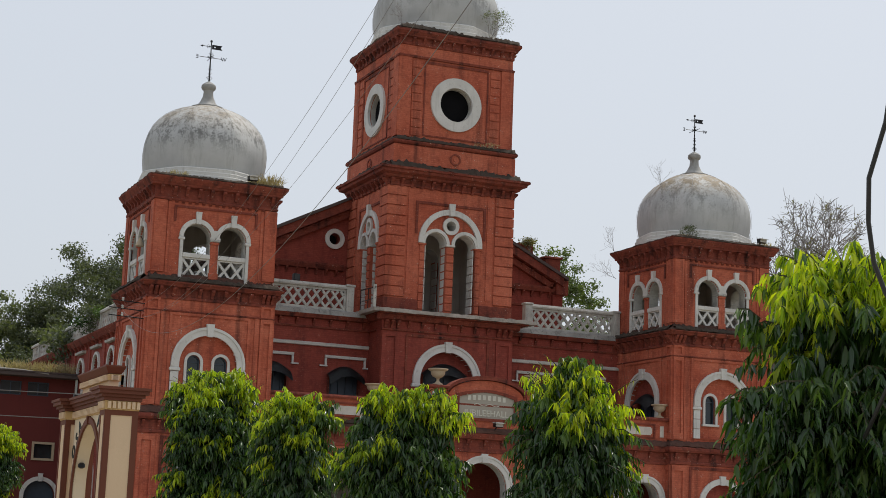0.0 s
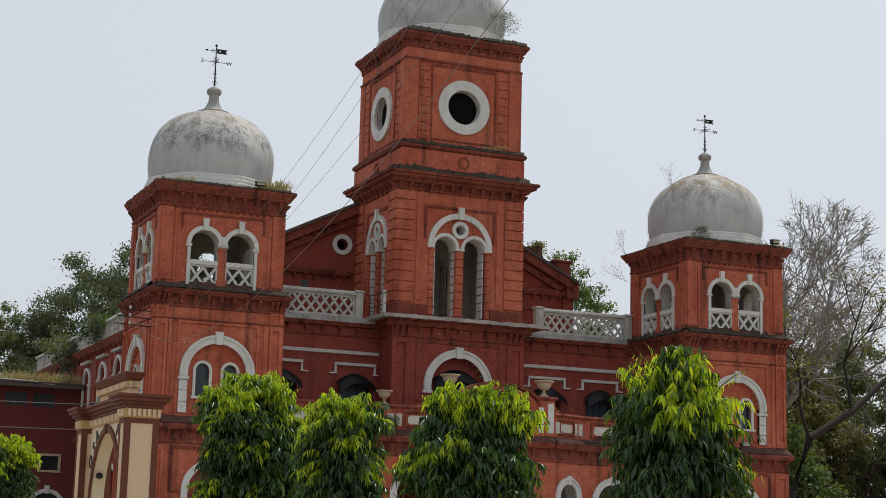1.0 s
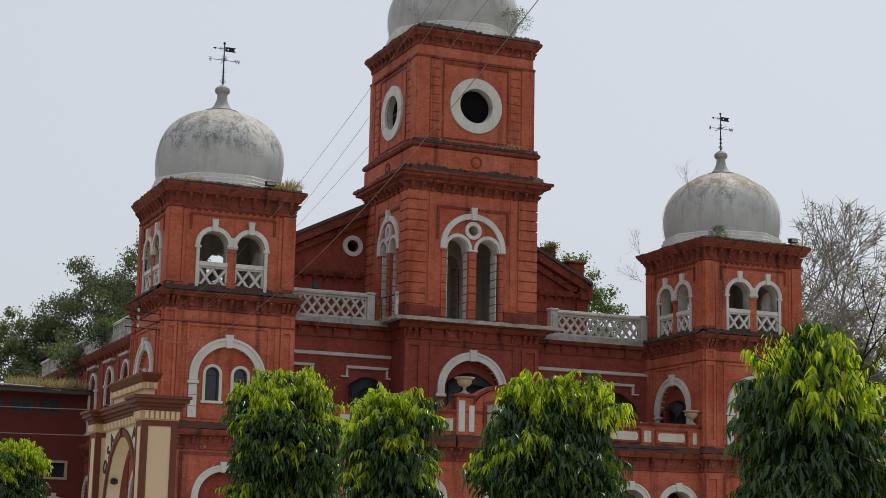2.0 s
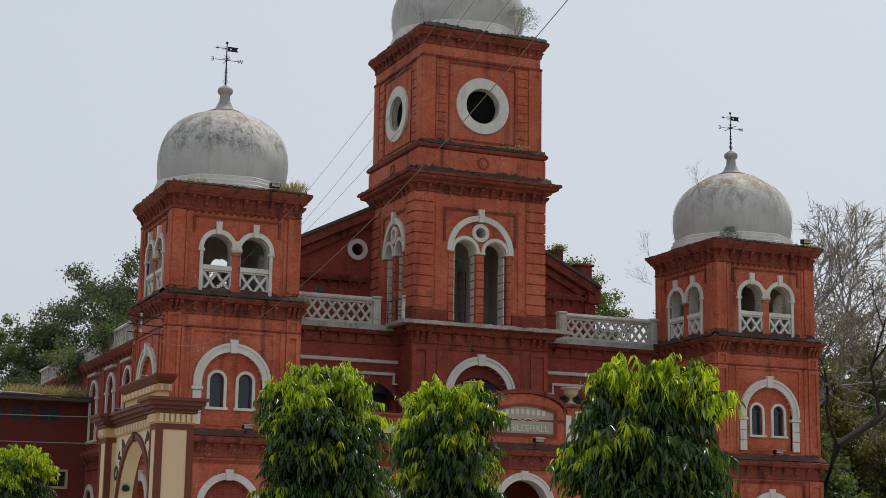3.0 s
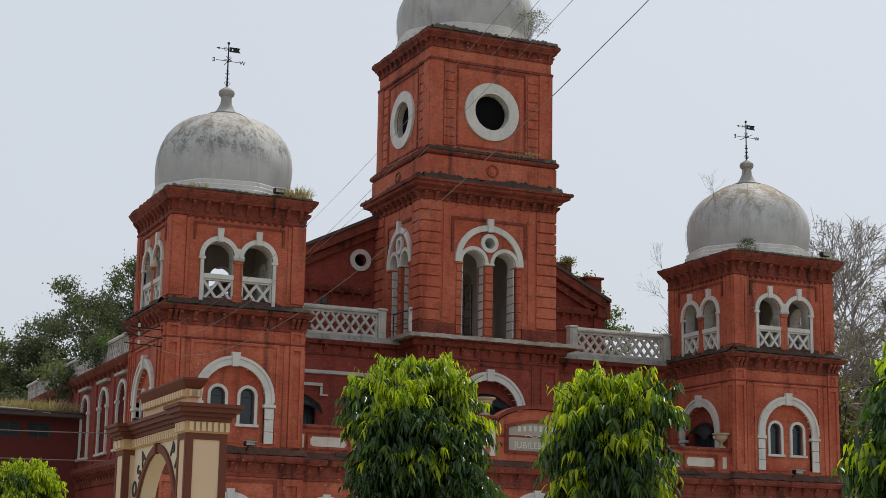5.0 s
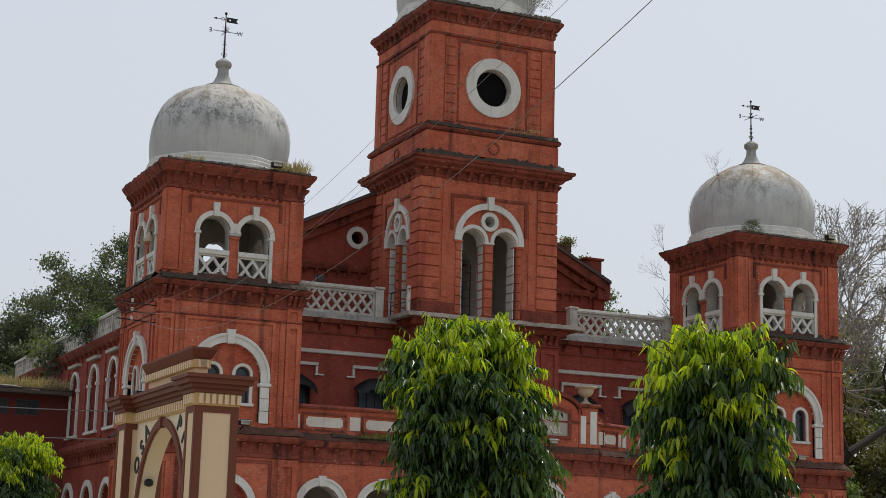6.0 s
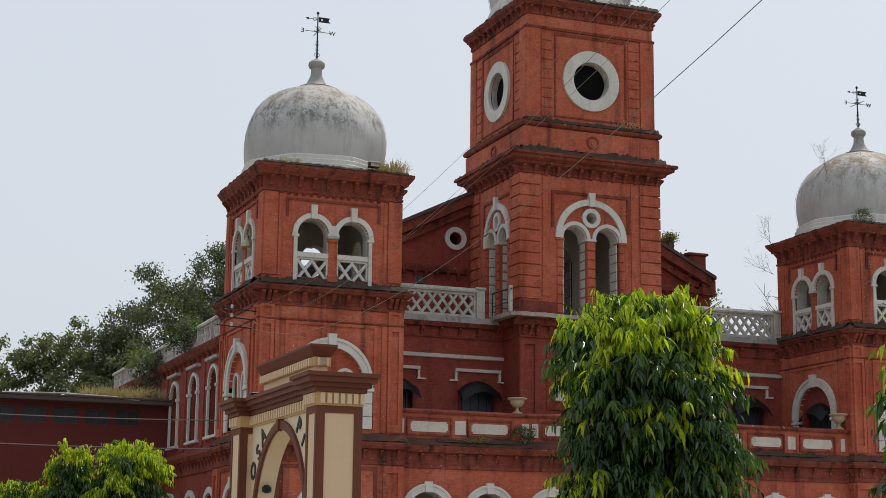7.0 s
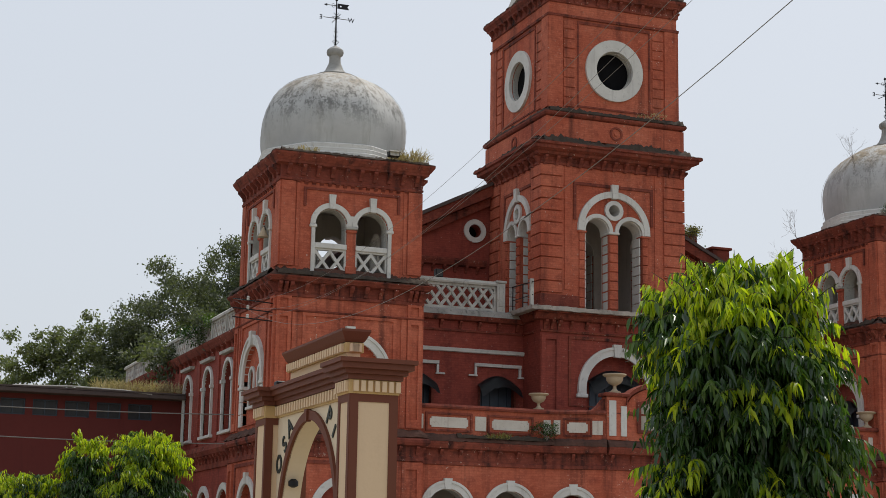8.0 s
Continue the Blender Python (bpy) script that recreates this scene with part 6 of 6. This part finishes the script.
def bare_tree(x, y, height, seed, way=(0, 0, 1)):
    """A nearly leafless tree: long forking limbs that end in tufts of twigs."""
    rng = np.random.default_rng(seed)
    tree = thing("bare_tree", "tall nearly leafless grey tree with tufted twig ends", "tree", (x, y, 0), "trees behind the hall")
    bm, tips = bmesh.new(), []
    limb_net(rng, (0, 0, 0), way, height * 0.48, 0.3, 0, 0.1, bm, [])
    top = (way[0] * height * 0.46, way[1] * height * 0.46, height * 0.44)
    for k in range(6):
        a = k * 1.047 + 0.4
        limb_net(rng, top, (math.cos(a) * 0.85, math.sin(a) * 0.85, 0.75), height * 0.165, 0.14, 4, 0.55, bm, tips, (2, 4), 0.8)
    part("trunk", bm, PALE_BARK, tree, "", True)
    tb = bmesh.new()
    for p, d in tips:
        for k in range(6):
            e = np.array(d) * 0.4 + rng.normal(size=3) * 0.3
            q = p - np.array(d) * rng.uniform(0, 0.6)
            tube([tuple(q), tuple(q + 0.6 * e + np.array([0, 0, 0.05])), tuple(q + e)], [0.02, 0.014, 0.009], 3, tb)
    part("twig_mass", tb, PALE_BARK, tree)["kind"] = "stuff"
    spray(rng, np.array([p for p, d in tips]), 4, 0.16, 0.16, OLIVE_LEAF, "leaves", tree)
    return tree


bare_tree(35.2, 30.0, 23.4, 51)
bare_tree(24.5, 20.0, 17.2, 52, (-0.05, 0, 1))
limb_t = thing("leaning_tree", "dark leaning trunk with few leaves beside the hall", "tree", (20.5, 12.0, 0))
lb, ltips = bmesh.new(), []
tube([(0, 0, 0), (0.5, 0, 4.2), (1.7, 0, 7.2), (4.2, 0, 8.6), (6.4, 0, 10.4), (9.0, 0, 12.6)], [0.27, 0.24, 0.2, 0.16, 0.12, 0.06], 8, lb)
lrng = np.random.default_rng(61)
for p, w in (((1.7, 0, 7.2), (-0.4, 0.2, 1)), ((4.2, 0, 8.6), (-0.1, 0.3, 1)), ((6.4, 0, 10.4), (0.8, 0, 0.4)), ((9, 0, 12.6), (0.5, 0, 0.9))):
    limb_net(lrng, p, w, 2.4, 0.1, 3, 0.45, lb, ltips)
part("trunk", lb, DARK_BARK, limb_t, "", True)
spray(lrng, np.array([p for p, d in ltips]), 14, 0.35, 0.2, OLIVE_LEAF, "leaves", limb_t)


# ---- weeds on ledges and roofs ----
def tuft(x, y, z, radius, height, blades, seed, material=DRY_GRASS, label="tuft of dry grass growing on the roof edge"):
    rng = np.random.default_rng(seed)
    a, r = rng.uniform(0, 6.28, blades), radius * np.sqrt(rng.uniform(0, 1, blades))
    b = np.stack([r * np.cos(a), r * np.sin(a), np.zeros(blades)], 1)
    w = np.stack([np.cos(a) * 0.35, np.sin(a) * 0.35, np.ones(blades)], 1) + 0.28 * rng.normal(size=(blades, 3))
    root = thing("grass_tuft", label, "weeds", (x, y, z), "weeds on the ledges")
    leaf_batch(rng, b, w, rng.uniform(0.5, 1.1, blades) * height, np.full(blades, 0.02), 0.3, material, "blade_mass", root)["kind"] = "stuff"


def weed(x, y, z, size, seed, material=FAR_LEAF, label="leafy weed rooted in the masonry"):
    rng = np.random.default_rng(seed)
    root = thing("weed", label, "weeds", (x, y, z), "weeds on the ledges")
    bm, tips = bmesh.new(), []
    for k in range(4):
        limb_net(rng, (0, 0, 0), (rng.normal() * 0.4, -0.3 + rng.normal() * 0.3, 1), size * 0.4, 0.012, 2, 0.45, bm, tips)
    part("stem", bm, PALE_BARK, root)
    spray(rng, np.array([p for p, d in tips]), 30, size * 0.13, size * 0.1, material, "leaves", root)


def twiggy(x, y, z, size, seed, way=(0, 0, 1)):
    rng = np.random.default_rng(seed)
    root = thing("dead_shrub", "leafless twigs growing out of the dome", "weeds", (x, y, z), "weeds on the ledges")
    bm, tips = bmesh.new(), []
    for k in range(3):
        limb_net(rng, (0, 0, 0), (way[0] + rng.normal() * 0.3, way[1] + rng.normal() * 0.3, way[2]), size * 0.42, 0.009, 3, 0.35, bm, tips)
    part("stem", bm, PALE_BARK, root)


tuft(-8.55, 0.25, 13.7, 0.42, 0.62, 300, 71)
tuft(-9.0, 0.15, 13.7, 0.3, 0.3, 120, 72)
tuft(-11.9, 0.2, 13.7, 0.4, 0.22, 160, 73)
tuft(8.6, 0.3, 13.7, 0.3, 0.2, 90, 74)
tuft(12.2, 0.3, 13.7, 0.4, 0.25, 120, 75)
tuft(1.2, 3.15, 17.0, 0.5, 0.16, 120, 76)
for k in range(7):
    tuft(-15.2 + 0.42 * k, 13.0 + 0.3 * (k % 2), 7.66, 0.4, 0.75, 110, 80 + k, DRY_GRASS, "dry grass growing on the annexe roof")
weed(-12.5, 9.4, 8.95, 1.15, 91, FAR_LEAF)
weed(-12.55, 9.8, 8.9, 1.0, 92, LEAF)
weed(-12.5, 9.1, 9.3, 0.7, 106, MID_LEAF)
weed(-12.5, 15.2, 7.7, 2.0, 93, FAR_LEAF)
weed(-12.6, 16.0, 7.7, 2.2, 94, FAR_LEAF_PALE)
weed(-4.0, 0.3, 5.6, 0.55, 95, LEAF)
tuft(-5.6, 0.34, 5.56, 0.35, 0.3, 160, 96, OLIVE_LEAF, "dark dry weeds hanging on the terrace ledge")
weed(8.75, 0.25, 13.7, 0.5, 99, FAR_LEAF)
twiggy(8.6, 1.9, 15.6, 1.3, 101, (-0.5, 0, 0.9))
twiggy(7.8, 4.5, 13.66, 1.0, 102, (-0.3, -0.3, 0.5))
twiggy(8.1, 4.85, 12.6, 1.2, 107, (-0.9, -0.1, 0.2))
twiggy(3.4, 0.45, 5.5, 0.9, 103, (0.2, -0.4, 0.4))
twiggy(-2.6, 3.3, 21.5, 0.8, 104)
weed(5.6, 8.1, 13.7, 0.8, 105, OLIVE_LEAF)


def airy_shrub(x, y, z, size, seed, lean=(0.2, -0.1)):
    """A thin self-sown shrub: wiry stems that fork and carry tiny scattered leaves."""
    rng = np.random.default_rng(seed)
    root = thing("shrub", "thin self-sown shrub with tiny leaves rooted on the tower top", "weeds", (x, y, z), "weeds on the ledges")
    bm, tips = bmesh.new(), []
    for k in range(7):
        limb_net(rng, (0, 0, 0), (lean[0] + rng.normal() * 0.4, lean[1] + rng.normal() * 0.25, 1), size * 0.36, 0.011, 3, 0.34, bm, tips)
    part("stem", bm, PALE_BARK, root)
    spray(rng, np.array([p for p, d in tips]), 7, size * 0.07, size * 0.045, FAR_LEAF_PALE, "leaves", root)


airy_shrub(1.35, 3.55, 21.5, 1.25, 97)


def crust(x0, y0, x1, y1, z, width, height, seed):
    """A ridge of black moss, dust and litter that has gathered along a ledge."""
    a, b = Vector((x0, y0, z)), Vector((x1, y1, z))
    run = (b - a).normalized()
    side = Vector((-run.y, run.x, 0))
    n, rows = max(4, int((b - a).length / 0.05)), 5
    verts, faces = [], []
    for i in range(n + 1):
        p = a.lerp(b, i / n)
        swell = 0.5 + 0.5 * noise.noise(Vector((i * 0.035, seed, 0)))
        for k in range(rows + 1):
            f = k / rows
            q = p + side * (width * (f - 0.5) + 0.05 * noise.noise(Vector((i * 0.3, k, seed))))
            lift = math.sin(math.pi * f) ** 0.6 * height * 0.8 * max(0.0, 0.35 + swell + 0.55 * noise.noise(Vector((i * 0.37, k * 0.8, seed + 9.0))) + 0.3 * noise.noise(Vector((i * 0.9, k * 1.7, seed + 3.0))))
            verts.append((q.x, q.y, q.z - 0.02 + lift))
    for i in range(n):
        for k in range(rows):
            c = i * (rows + 1) + k
            faces.append((c, c + 1, c + rows + 2, c + rows + 1))
    ob = from_arrays("moss_crust", verts, faces, MOSS, None, "", True)
    return tagged(ob, "rough crust of black moss and litter along a ledge", "moss", "moss on the ledges")


mf, mw_ = MY - MD, -MH
uf, uw = UY - UH, -UH
crust(-MH - 0.1, mf - 0.16, MH + 0.1, mf - 0.16, 15.84, 0.5, 0.3, 1.0)
crust(mw_ - 0.16, mf - 0.1, mw_ - 0.16, MY + MD, 15.84, 0.5, 0.28, 2.0)
crust(-UH - 0.1, uf - 0.12, UH + 0.1, uf - 0.12, 16.94, 0.28, 0.2, 3.0)
crust(uw - 0.12, uf - 0.1, uw - 0.12, UY + UH, 16.94, 0.28, 0.17, 4.0)
crust(-UH - 0.1, uf - 0.14, UH + 0.1, uf - 0.14, 21.46, 0.3, 0.24, 5.0)
for s in (-1, 1):
    tx = s * XS
    crust(tx - 2.3, YS - 2.25 - 0.14, tx + 2.3, YS - 2.25 - 0.14, 10.03, 0.32, 0.2, 6.0 + s)
    crust(tx - 2.25 - 0.14, YS - 2.3, tx - 2.25 - 0.14, YS + 2.3, 10.03, 0.32, 0.19, 8.5 + s)
    crust(tx - 2.3, YS - 2.18 - 0.2, tx + 2.3, YS - 2.18 - 0.2, 13.68, 0.28, 0.13, 11.0 + s)
crust(-6.9, AY - 0.12, -2.7, AY - 0.12, 5.58, 0.24, 0.15, 14.0)
crust(2.7, AY - 0.12, 6.9, AY - 0.12, 5.58, 0.24, 0.15, 15.0)


# ---- lamps on the facade ----
def floodlight(x, y, z, turn=0.0):
    fl = thing("floodlight", "small grey floodlight fixed to the facade ledge", "lamp", (x, y, z), "floodlights")
    fl.rotation_euler = (0, 0, turn)
    part("housing", block(-0.17, 0.17, -0.36, -0.14, 0.1, 0.28, None, 0.02), IRON, fl)
    part("visor", block(-0.19, 0.19, -0.42, -0.1, 0.282, 0.3, pose(0, 0, 0, 8, 0, 0)), WHITE_WORN, fl)
    part("lens", block(-0.14, 0.14, -0.375, -0.362, 0.12, 0.26), WHITE_WORN, fl, "pale lens cover")
    part("bracket", tube([(0, 0.1, 0), (0, -0.1, 0.1), (0, -0.2, 0.16)], 0.02, 6), IRON, fl)


floodlight(-9.95, 0.0, 5.6)
floodlight(10.4, 0.0, 5.6)
floodlight(0.3, -0.42, 5.58)
floodlight(-9.25, 0.2, 13.68)
floodlight(12.0, 0.2, 13.68)


lamp = thing("bell_lamp", "dark bell-shaped lamp on a thin arm at the pavilion arch", "lamp", (-12.56, 1.6, 11.55))
part("arm", tube([(0.05, 0.5, 0.1), (-0.1, 0.1, 0.14), (-0.16, 0.0, 0.1)], 0.014, 6), IRON, lamp)
part("shade", lathe([(0.16, -0.22), (0.15, -0.18), (0.09, -0.06), (0.05, 0.02), (0.02, 0.1)], 16), URN_STONE, lamp, "bell-shaped shade", True, Matrix.Translation((-0.16, 0, 0)))
